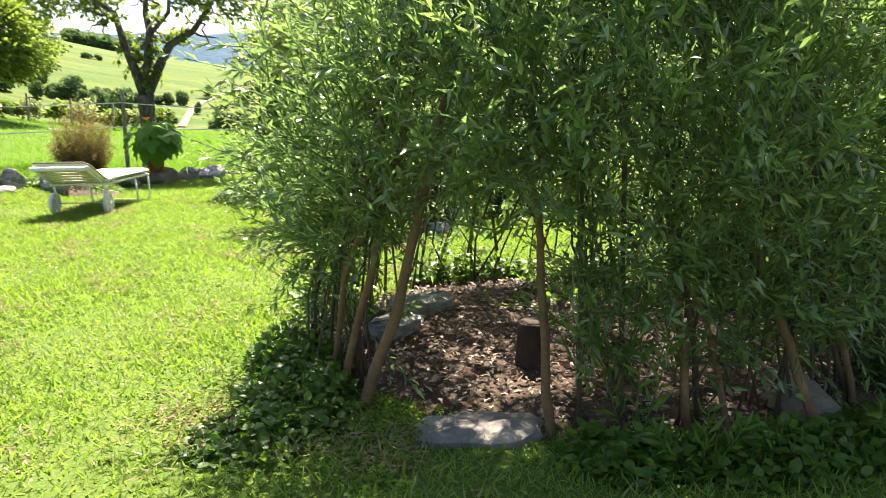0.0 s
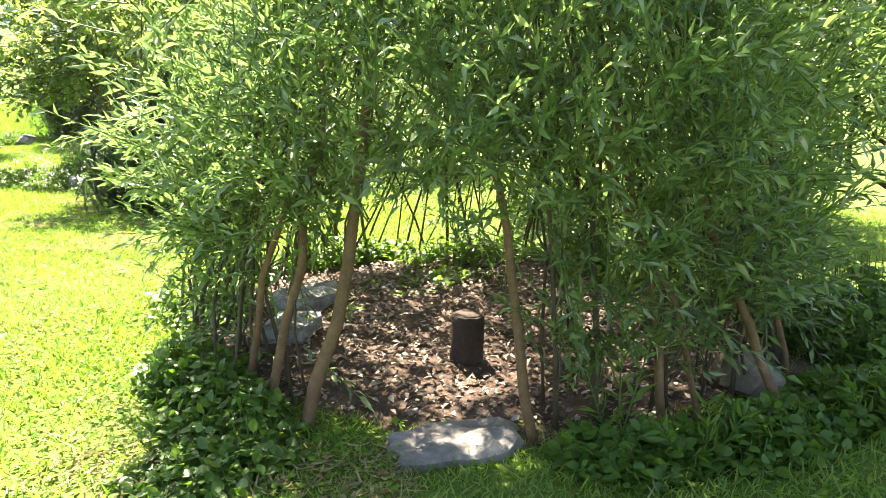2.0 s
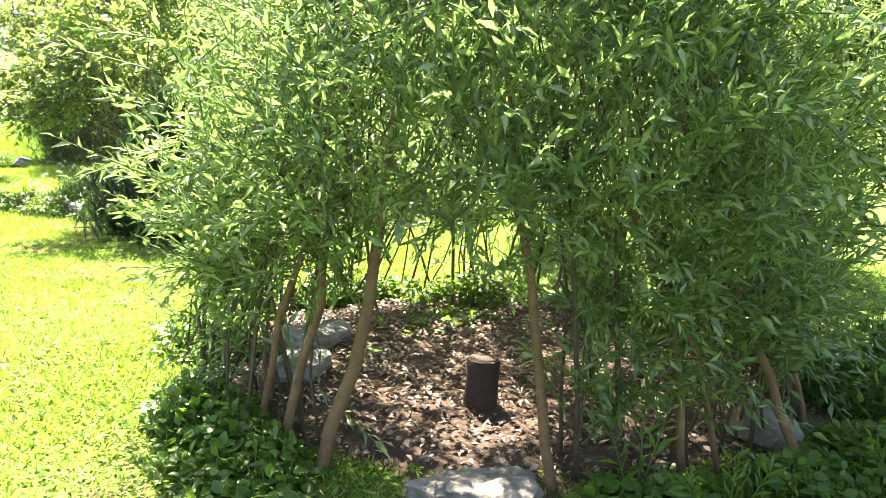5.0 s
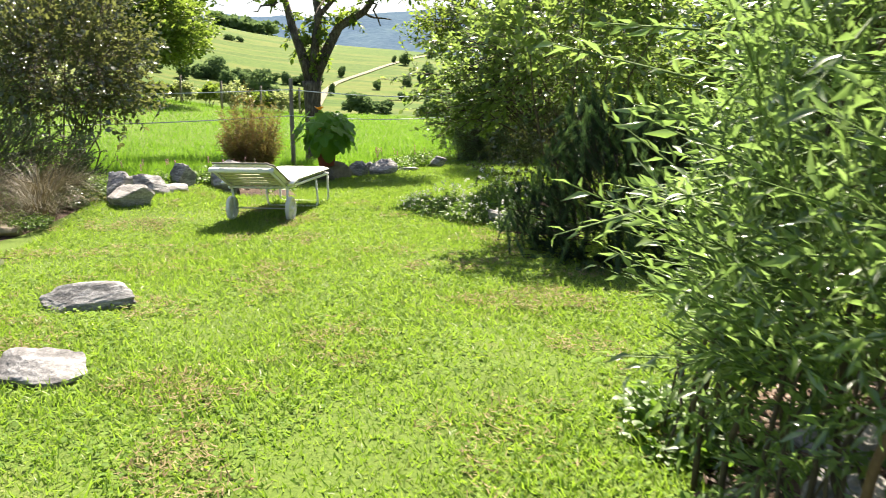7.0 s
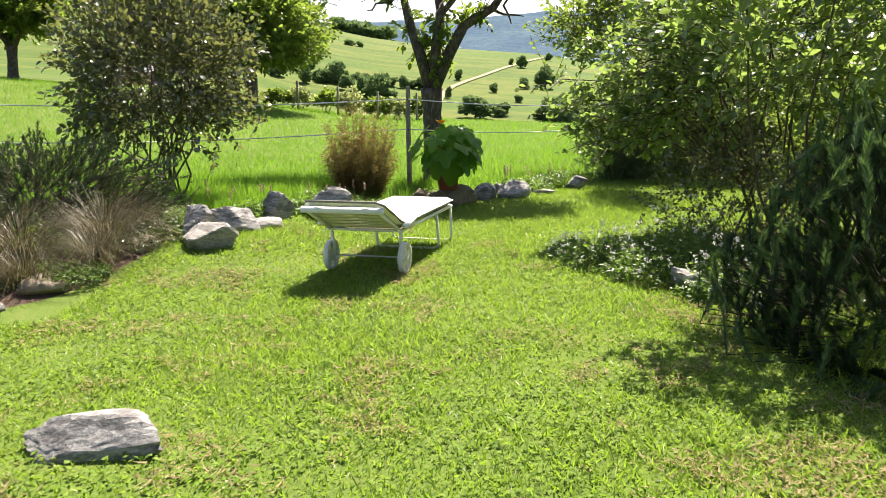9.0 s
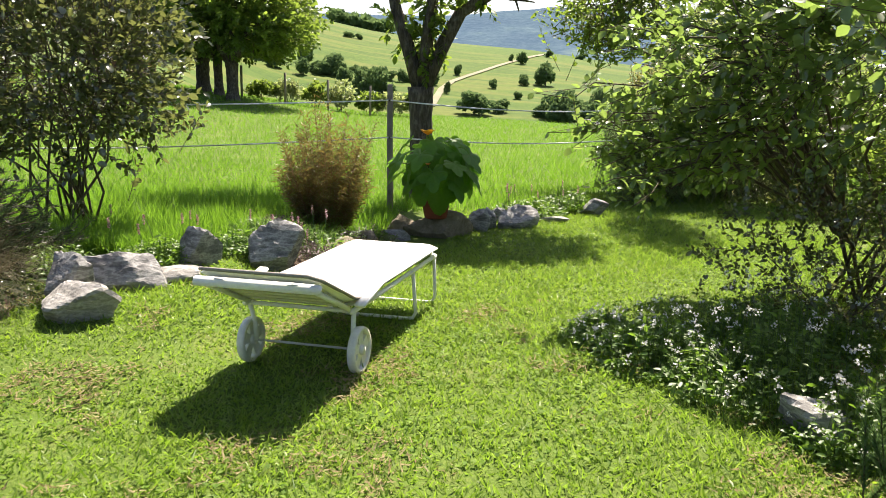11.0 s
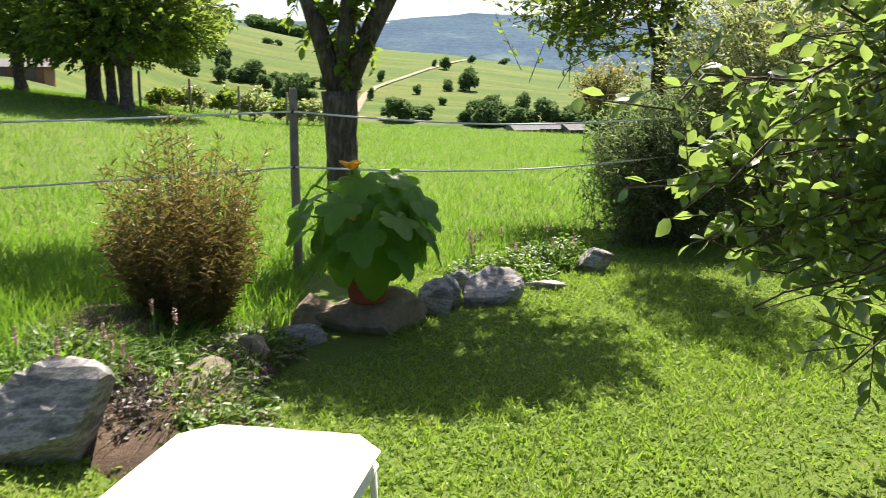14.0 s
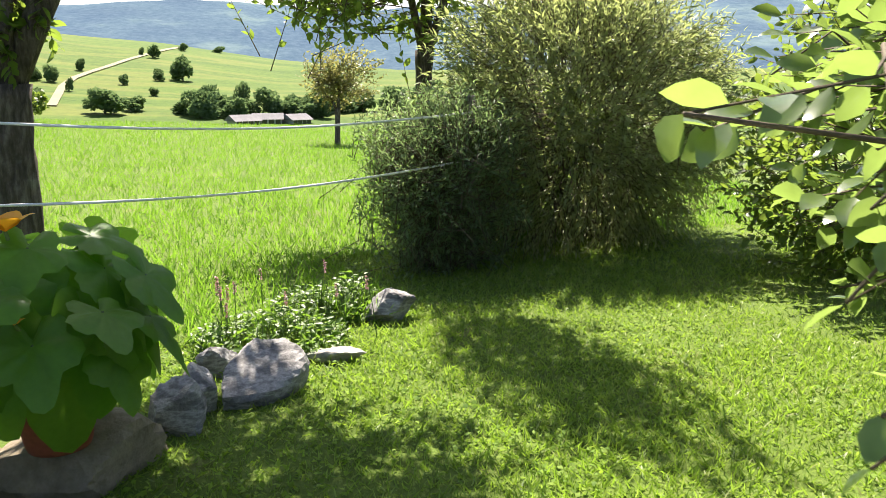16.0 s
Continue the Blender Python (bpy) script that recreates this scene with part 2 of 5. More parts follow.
def ground_material():
    """Turf near by, hay fields with mown strips further off."""
    m, nt, b = principled("turf", 0.95, 0.15)
    c = coords(nt)
    patch = noise_node(nt, 1.3, 5, 0.65, c)
    fine = noise_node(nt, 55, 4, 0.7, c)
    near = mixc(nt, 0.5, ramp(nt, patch, [(0.35, (0.06, 0.1, 0.015)), (0.55, (0.085, 0.14, 0.022)), (0.72, (0.16, 0.15, 0.06))]),
                ramp(nt, fine, [(0.35, (0.04, 0.065, 0.01)), (0.55, (0.1, 0.145, 0.022)), (0.7, (0.18, 0.2, 0.05))]))
    mp = nt.nodes.new("ShaderNodeMapping")
    mp.inputs["Scale"].default_value = (0.011, 0.045, 0.02)
    mp.inputs["Rotation"].default_value = (0, 0, 0.25)
    nt.links.new(c, mp.inputs[0])
    fields = noise_node(nt, 1.0, 3, 0.5, mp.outputs[0])
    tex = noise_node(nt, 0.6, 5, 0.7, c)
    far = mixc(nt, 0.45, ramp(nt, fields, [(0.36, (0.035, 0.08, 0.008)), (0.46, (0.065, 0.115, 0.012)), (0.53, (0.13, 0.14, 0.028)), (0.58, (0.045, 0.09, 0.01)), (0.68, (0.09, 0.13, 0.016))]),
               ramp(nt, tex, [(0.35, (0.025, 0.055, 0.007)), (0.65, (0.09, 0.13, 0.016))]))
    sep = nt.nodes.new("ShaderNodeSeparateXYZ")
    nt.links.new(c, sep.inputs[0])
    mr = nt.nodes.new("ShaderNodeMapRange")
    mr.inputs[1].default_value, mr.inputs[2].default_value = 25, 60
    nt.links.new(sep.outputs[1], mr.inputs[0])
    nt.links.new(mixc(nt, mr.outputs[0], near, far), b.inputs["Base Color"])
    bump(nt, b, fine, 0.02, 0.5)
    return m


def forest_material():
    # woods tinted blue: the haze of distance is painted into these tones
    m, nt, b = principled("forested_slope_haze_tint", 1.0, 0.0)
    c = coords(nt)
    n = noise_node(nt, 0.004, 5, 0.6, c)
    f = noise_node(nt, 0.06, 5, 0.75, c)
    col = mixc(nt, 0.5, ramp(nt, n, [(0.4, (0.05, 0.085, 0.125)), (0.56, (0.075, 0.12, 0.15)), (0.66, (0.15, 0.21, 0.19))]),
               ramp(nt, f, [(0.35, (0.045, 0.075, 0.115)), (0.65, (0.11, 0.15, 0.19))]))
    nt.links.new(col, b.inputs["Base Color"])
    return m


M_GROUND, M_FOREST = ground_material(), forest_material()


# ==== mesh tools ====
class Build:
    """Collects triangles for one mesh."""

    def __init__(self):
        self.v, self.f, self.n = [], [], 0

    def add(self, v, f):
        v = np.asarray(v, dtype=np.float32).reshape(-1, 3)
        f = np.asarray(f, dtype=np.int32).reshape(-1, 3)
        self.v.append(v)
        self.f.append(f + self.n)
        self.n += len(v)

    def mesh(self, name, mat, smooth=True):
        v, f = np.concatenate(self.v), np.concatenate(self.f)
        me = bpy.data.meshes.new(name)
        me.vertices.add(len(v))
        me.vertices.foreach_set("co", v.ravel())
        me.loops.add(len(f) * 3)
        me.loops.foreach_set("vertex_index", f.ravel())
        me.polygons.add(len(f))
        me.polygons.foreach_set("loop_start", np.arange(0, len(f) * 3, 3, dtype=np.int32))
        me.polygons.foreach_set("use_smooth", np.full(len(f), smooth))
        me.update(calc_edges=True)
        me.materials.append(mat)
        return me


JOINED = ("twigs", "branches", "side_shoots", "leaves", "foliage", "needles", "blades", "petals", "flower_heads", "crown", "stems")


def part(name, bm, material, parent=None, label="", smooth=True):
    """Links a Build or bmesh as one mesh object under a thing or a part."""
    if isinstance(bm, Build):
        me = bm.mesh(name, material, smooth)
    else:
        me = bpy.data.meshes.new(name)
        bm.to_mesh(me)
        bm.free()
        me.materials.append(material)
        for p in me.polygons:
            p.use_smooth = smooth
    ob = new(name, me)
    if name in JOINED:
        ob["kind"] = "stuff"
    if parent:
        ob.parent = parent
    return tagged(ob, label)


def unit(v):
    return v / np.maximum(np.linalg.norm(v, axis=-1, keepdims=True), 1e-9)


def tube(b, pts, radii, sides=7, wob=0.0, rng=None, cap=True):
    """A tapered tube along points."""
    pts = np.asarray(pts, float)
    n = len(pts)
    radii = np.broadcast_to(np.asarray(radii, float), (n,))
    t = unit(np.gradient(pts, axis=0))
    ref = np.array([0.31, 0.17, 0.93]) if abs(t[0][2]) < 0.8 else np.array([0.93, 0.31, 0.1])
    s = unit(np.cross(t, ref))
    u = np.cross(t, s)
    a = np.linspace(0, 2 * np.pi, sides, endpoint=False)
    rr = radii[:, None] * np.ones((n, sides))
    if wob and rng is not None:
        rr = rr * (1 + wob * rng.uniform(-1, 1, (n, sides)))
    v = pts[:, None] + rr[..., None] * (np.cos(a)[None, :, None] * s[:, None] + np.sin(a)[None, :, None] * u[:, None])
    i, j = np.meshgrid(np.arange(n - 1), np.arange(sides), indexing="ij")
    q = np.stack([i * sides + j, i * sides + (j + 1) % sides, (i + 1) * sides + (j + 1) % sides, (i + 1) * sides + j], -1).reshape(-1, 4)
    f = np.concatenate([q[:, [0, 1, 2]], q[:, [0, 2, 3]]])
    v = v.reshape(-1, 3)
    if cap:
        v = np.concatenate([v, pts[:1], pts[-1:]])
        k = np.arange(sides)
        f = np.concatenate([f, np.stack([np.full(sides, n * sides), (k + 1) % sides, k], -1),
                            np.stack([np.full(sides, n * sides + 1), (n - 1) * sides + k, (n - 1) * sides + (k + 1) % sides], -1)])
    b.add(v, f)


def prisms(b, s, e, r0, r1):
    """Many thin three-sided twigs at once."""
    n = len(s)
    t = unit(e - s)
    side = unit(np.cross(t, np.array([0.3, 0.2, 0.95])))
    up = np.cross(t, side)
    a = np.array([0, 2.094, 4.189])
    ring = np.cos(a)[None, :, None] * side[:, None] + np.sin(a)[None, :, None] * up[:, None]
    r0, r1 = np.broadcast_to(r0, (n,)), np.broadcast_to(r1, (n,))
    v = np.concatenate([s[:, None] + ring * r0[:, None, None], e[:, None] + ring * r1[:, None, None]], 1)
    tpl = np.array([[0, 1, 4], [0, 4, 3], [1, 2, 5], [1, 5, 4], [2, 0, 3], [2, 3, 5]])
    b.add(v, (tpl[None] + 6 * np.arange(n)[:, None, None]))


# templates: x across, y along, z out of the blade
NARROW = (np.array([[0, 0, 0], [-0.5, 0.4, 0.12], [0, 0.42, 0], [0.5, 0.4, 0.12], [0, 1, -0.3]]), np.array([[0, 2, 1], [0, 3, 2], [1, 2, 4], [2, 3, 4]]))
OVAL = (np.array([[0, 0, 0], [-0.4, 0.25, 0.1], [-0.5, 0.55, 0.12], [0, 0.5, 0.0], [0.5, 0.55, 0.12], [0.4, 0.25, 0.1], [-0.25, 0.84, 0], [0.25, 0.84, 0], [0, 1, -0.14]]),
        np.array([[0, 3, 1], [0, 5, 3], [1, 3, 2], [3, 5, 4], [2, 3, 6], [3, 4, 7], [6, 3, 7], [6, 7, 8]]))
BLADE = (np.array([[-0.5, 0, 0], [0.5, 0, 0], [-0.35, 0.55, 0.04], [0.35, 0.55, 0.04], [0, 1, 0.3]]), np.array([[0, 1, 3], [0, 3, 2], [2, 3, 4]]))
NEEDLE = (np.array([[-0.5, 0, 0], [0.5, 0, 0], [0, 1, 0]]), np.array([[0, 1, 2]]))
CLUMP = (np.array([[0, 0, 0], [-0.5, 0.45, 0.15], [0.5, 0.45, 0.1], [0, 1, -0.1]]), np.array([[0, 2, 1], [1, 2, 3]]))


def scatter(b, tpl, pos, along, normal, length, width):
    """Copies of a template at pos, laid along and facing normal, in one go."""
    tv, tf = tpl
    n = len(pos)
    along = unit(along)
    side = unit(np.cross(along, normal))
    nn = np.cross(side, along)
    length, width = np.broadcast_to(length, (n,))[:, None, None], np.broadcast_to(width, (n,))[:, None, None]
    v = (pos[:, None] + tv[None, :, 0:1] * width * side[:, None] + tv[None, :, 1:2] * length * along[:, None]
         + tv[None, :, 2:3] * length * 0.6 * nn[:, None])
    b.add(v, tf[None] + len(tv) * np.arange(n)[:, None, None])


def rand_dirs(rng, n):
    return unit(rng.normal(size=(n, 3)))


def leaves_on(b, rng, s, e, k, tpl, length, width, start=0.25, out=0.9, droop=0.1, wild=0.45):
    """k leaves along each twig from s to e, on alternate sides."""
    n = len(s)
    t = np.linspace(start, 1.0, k)[None, :] + rng.uniform(-0.03, 0.03, (n, k))
    d = unit(e - s)
    side = unit(np.cross(d, rand_dirs(rng, n)))
    up = np.cross(d, side)
    ang = (np.arange(k) * 2.4)[None, :] + rng.uniform(0, 6.28, (n, 1)) + rng.uniform(-0.5, 0.5, (n, k))
    lat = np.cos(ang)[..., None] * side[:, None] + np.sin(ang)[..., None] * up[:, None]
    pos = s[:, None] + (e - s)[:, None] * t[..., None]
    al = d[:, None] * (1.0 + rng.uniform(-0.3, 0.3, (n, k, 1))) + lat * out + np.array([0, 0, -droop])
    nrm = d[:, None] * -0.6 + lat * 0.2 + np.array([0, 0, 0.9]) + rng.normal(size=(n, k, 3)) * wild
    m = n * k
    ln = length * rng.uniform(0.6, 1.15, m)
    scatter(b, tpl, pos.reshape(m, 3), al.reshape(m, 3), nrm.reshape(m, 3), ln, ln * (width / length) * rng.uniform(0.8, 1.2, m))


# ==== lie of the land ====
AZ0 = (0.0, 4.0)


def smooth(a, b, v):
    t = np.clip((v - a) / (b - a), 0, 1)
    return t * t * (3 - 2 * t)


def bank(x, y):
    """Low rise of the bed and of the stone edging beside it."""
    x, y = np.asarray(x, float), np.asarray(y, float)
    return 0.14 * smooth(-1.0, -1.55, x) * smooth(5.0, 6.8, y) * smooth(13.5, 10.0, y)


def height(x, y):
    """Level garden, a gently tilted meadow, a dip, and the hill across the valley."""
    x, y = np.asarray(x, float), np.asarray(y, float)
    dx, dy = x - AZ0[0], y - AZ0[1]
    r, az = np.hypot(dx, dy), np.degrees(np.arctan2(dx, dy))
    rim = np.interp(az, [-70, -40, -19, -8, 3.5, 14.7, 40, 70], [0, 2.6, 1.25, 0.25, -0.1, -0.43, -0.6, 0])
    ahead = smooth(100, 60, np.abs(az))
    z = rim * smooth(9, 36, r) * ahead
    dip = smooth(-24, -12, az) * ahead
    rise = np.interp(az, [-180, -60, -24, -12, 180], [0, 0.03, 0.03, 0, 0])
    z = z + rise * np.clip(r - 36, 0, 84) - 0.085 * dip * np.clip(r - 38, 0, 82)
    ridge = np.tan(np.radians(np.interp(az, [-90, -60, -25, -14, -7, -1.7, 3.7, 10.8, 15.5, 19, 40, 80], [2.5, 6, 5.8, 5.1, 3.7, 3.0, 2.6, 1.6, 1.2, 0.9, 0.8, 0.5]))) * 420 + 1.4
    up = smooth(120, 430, r) ** 0.8
    z = z * (1 - up * ahead) + ridge * up * ahead
    return z - 0.09 * np.clip(r - 430, 0, 400) * ahead + bank(x, y)


def rock(name, loc, size, seed, mat, turn=0.0, label="", category="rock", group="", sub=3, sink=0.25, planes=11):
    """A broken stone: a ball cut by random planes, with worn relief."""
    rng = np.random.RandomState(seed)
    bm = bmesh.new()
    bmesh.ops.create_icosphere(bm, subdivisions=sub + 1, radius=1)
    pn = rand_dirs(rng, planes)
    pd = rng.uniform(0.4, 0.78, planes)
    off = Vector(rng.uniform(0, 50, 3).tolist())
    ct, st = math.cos(turn), math.sin(turn)
    for v in bm.verts:
        d = np.array(v.co)
        dots = pn @ d
        r = min(1.0, (pd[dots > 0.05] / dots[dots > 0.05]).min() if (dots > 0.05).any() else 1.0)
        r *= 1.16 + 0.05 * noise.noise(v.co * 2.2 + off) + 0.035 * noise.noise(v.co * 6 + off) + 0.03 * noise.noise(v.co * 15 + off)
        x, y, z = d * r * np.array(size) * np.array([0.6, 0.6, 0.5])
        v.co = (x * ct - y * st, x * st + y * ct, z)
    zmin = min(v.co.z for v in bm.verts)
    for v in bm.verts:
        v.co.z -= zmin + sink * size[2]
    ob = part(name, bm, mat, None, label, smooth=False)
    ob.location = (loc[0], loc[1], loc[2] + float(bank(loc[0], loc[1])))
    return tagged(ob, label, category, group)


def thing(name, loc, label, category, group="", rz=0.0):
    ob = new(name)
    ob.empty_display_size = 0.1
    ob.location = (loc[0], loc[1], loc[2] + float(bank(loc[0], loc[1])) * (loc[1] < 15))
    ob.rotation_euler = (0, 0, rz)
    return tagged(ob, label, category, group)


# ==== ground ====
def make_ground():
    az = np.radians(np.concatenate([np.linspace(-180, -72, 28), np.linspace(-70, 70, 141), np.linspace(72, 178, 27)]))
    rr = np.concatenate([np.linspace(0.5, 16, 63), np.linspace(17, 60, 44), np.linspace(63, 150, 30), np.linspace(158, 460, 50), np.geomspace(480, 4200, 16)])
    a, r = np.meshgrid(az, rr, indexing="ij")
    x, y = AZ0[0] + r * np.sin(a), AZ0[1] + r * np.cos(a)
    v = np.stack([x, y, height(x, y)], -1).reshape(-1, 3)
    na, nr = a.shape
    i, j = np.meshgrid(np.arange(na), np.arange(nr - 1), indexing="ij")
    k = (i + 1) % na
    q = np.stack([i * nr + j, i * nr + j + 1, k * nr + j + 1, k * nr + j], -1).reshape(-1, 4)
    f = np.concatenate([q[:, [0, 2, 1]], q[:, [0, 3, 2]]])
    v = np.concatenate([v, [[AZ0[0], AZ0[1], 0]]])
    k = np.arange(na)
    f = np.concatenate([f, np.stack([np.full(na, na * nr), ((k + 1) % na) * nr, k * nr], -1)])
    b = Build()
    b.add(v, f)
    tagged(part("ground", b, M_GROUND), "sunlit green lawn, meadow and rolling hay fields", "ground", kind="structure")


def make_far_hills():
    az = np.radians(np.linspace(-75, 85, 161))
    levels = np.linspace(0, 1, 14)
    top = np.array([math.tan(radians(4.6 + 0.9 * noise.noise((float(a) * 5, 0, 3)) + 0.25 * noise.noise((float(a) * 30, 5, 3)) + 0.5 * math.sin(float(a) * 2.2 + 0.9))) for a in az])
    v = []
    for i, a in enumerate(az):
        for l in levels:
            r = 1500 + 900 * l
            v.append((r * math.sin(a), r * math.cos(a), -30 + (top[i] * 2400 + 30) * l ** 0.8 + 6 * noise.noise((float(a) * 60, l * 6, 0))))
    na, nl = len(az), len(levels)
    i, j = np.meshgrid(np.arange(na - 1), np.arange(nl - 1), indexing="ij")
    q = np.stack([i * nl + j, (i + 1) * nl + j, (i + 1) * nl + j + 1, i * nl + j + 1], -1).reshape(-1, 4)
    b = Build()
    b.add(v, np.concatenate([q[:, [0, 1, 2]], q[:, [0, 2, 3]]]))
    # far range wears the blue haze tint in its material
    tagged(part("backdrop", b, M_FOREST), "distant forested hills across the valley, blue-green from painted haze", "hills", kind="structure")


make_ground()
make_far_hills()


def strip(name, pts, width, mat, lift, label, category):
    """A flat band that follows the ground."""
    pts = np.array(pts, float)
    t = np.linspace(0, len(pts) - 1, len(pts) * 5)
    x, y = np.interp(t, np.arange(len(pts)), pts[:, 0]), np.interp(t, np.arange(len(pts)), pts[:, 1])
    d = unit(np.stack([np.gradient(x), np.gradient(y)], -1))
    v = []
    for k in (-1, -0.33, 0.33, 1):
        px, py = x - d[:, 1] * width / 2 * k, y + d[:, 0] * width / 2 * k
        v.append(np.stack([px, py, height(px, py) + lift], -1))
    n = len(x)
    v = np.concatenate(v)
    f = []
    for c in range(3):
        for i in range(n - 1):
            p, q = c * n + i, (c + 1) * n + i
            f += [(p, p + 1, q + 1), (p, q + 1, q)]
    b = Build()
    b.add(v, f)
    return tagged(part(name, b, mat), label, category, kind="structure")


strip("road", [(-9, 180), (-8.5, 195), (-8, 209), (-6, 225), (-2.5, 238), (2.4, 254), (8, 274), (19, 310), (31, 356)], 1.7, M_TRACK, 0.25,
      "pale gravel track winding up the green hillside", "track")


def heap(name, pts, mat, lift, label, seed):
    """A low mound of soil with a ragged rim."""
    (cx, cy), rx, ry, turn = pts
    b = Build()
    rng = np.random.RandomState(seed)
    rings, na = 9, 48
    a = np.linspace(0, 2 * np.pi, na, endpoint=False)
    rag = np.array([1 + 0.16 * noise.noise((math.cos(q) * 1.7, math.sin(q) * 1.7, seed)) for q in a])
    v = [(cx, cy, lift + float(bank(cx, cy)))]
    for k in range(1, rings + 1):
        s = k / rings
        for q, g in zip(a, rag):
            x, y = rx * s * g * math.cos(q), ry * s * g * math.sin(q)
            z = lift * (1 - s ** 3) + 0.02 * noise.noise((x * 6, y * 6, seed)) * (1 - s) - 0.01 * (s == 1)
            px, py = cx + x * math.cos(turn) - y * math.sin(turn), cy + x * math.sin(turn) + y * math.cos(turn)
            v.append((px, py, z + 0.004 + float(bank(px, py))))
    f = [(0, 1 + i, 1 + (i + 1) % na) for i in range(na)]
    for k in range(rings - 1):
        for i in range(na):
            p, q = 1 + k * na + i, 1 + k * na + (i + 1) % na
            f += [(p, p + na, q + na), (p, q + na, q)]
    b.add(v, f)
    return tagged(part(name, b, mat), label, "soil", kind="structure")


HUT = np.array([2.68, 0.02])
heap("ground_hut", (HUT, 1.35, 1.4, 0.0), M_SOIL, 0.05, "bare brown soil floor strewn with dead leaves", 3)
heap("ground_bed", ((-3.9, 6.3), 1.55, 1.9, 0.25), M_SOIL, 0.09, "dark soil bed edged with stones", 5)
heap("ground_bank", ((-1.2, 8.9), 0.45, 1.35, 0.55), M_SOIL, 0.1, "planted soil bank behind the edging stones", 7)


# ==== plants ====
def ellipsoid_twigs(rng, centre, rad, n, length, stems, lobes=9, flat_bottom=-0.6):
    """Twigs that end near the skin of an uneven crown; their starts lie further in."""
    c, rad = np.array(centre), np.array(rad)
    ld, la = rand_dirs(rng, lobes), rng.uniform(-0.3, 0.22, lobes)
    d = rand_dirs(rng, n * 2)
    d = d[d[:, 2] > flat_bottom][:n]
    bulge = 1 + (np.maximum(0, d @ ld.T - 0.55) * 2.2 * la).sum(1)
    depth = rng.uniform(0.3, 1.0, len(d)) ** 0.45
    e = c + d * rad * (bulge * depth)[:, None]
    s = e - unit(d * rad + np.array([0, 0, 0.25]) + rng.normal(size=d.shape) * 0.4) * length * rng.uniform(0.6, 1.2, (len(d), 1))
    return s, e


def limb(b, rng, a, z, r0, r1, n=6, bend=0.12, sides=6):
    a, z = np.array(a, float), np.array(z, float)
    t = np.linspace(0, 1, n)[:, None]
    p = a + (z - a) * t
    p[1:-1] += rng.normal(size=(n - 2, 3)) * bend * np.linalg.norm(z - a) / n
    tube(b, p, np.linspace(r0, r1, n), sides, 0.08, rng)


def shrub(name, loc, rad, lift, n_stems, n_twigs, k, tpl, leaf, width, mat, label, category="shrub", seed=1, twig=0.4, wood=M_TWIG, stem_r=0.014, group="", out=0.9, spread=0.12, flat=-0.6):
    """Several stems from the ground, twigs and many single leaves."""
    rng = np.random.RandomState(seed)
    root = thing(name, loc, label, category, group)
    c = (0, 0, lift + rad[2])
    s, e = ellipsoid_twigs(rng, c, rad, n_twigs, twig, n_stems, flat_bottom=flat)
    for i in range(n_stems):
        b = Build()
        a = rng.uniform(0, 6.28)
        foot = (spread * math.cos(a), spread * math.sin(a), -0.03)
        top = np.array(c) + rand_dirs(rng, 1)[0] * np.array(rad) * 0.7
        top[2] = max(top[2], lift + rad[2] * 0.9)
        limb(b, rng, foot, top, stem_r, stem_r * 0.35, 6, 0.25)
        part("stem", b, wood, root)
    b = Build()
    prisms(b, s, e, stem_r * 0.3, stem_r * 0.1)
    part("twigs", b, wood, root)
    b = Build()
    leaves_on(b, rng, s, e, k, tpl, leaf, width, out=out)
    part("foliage", b, mat, root)
    return root


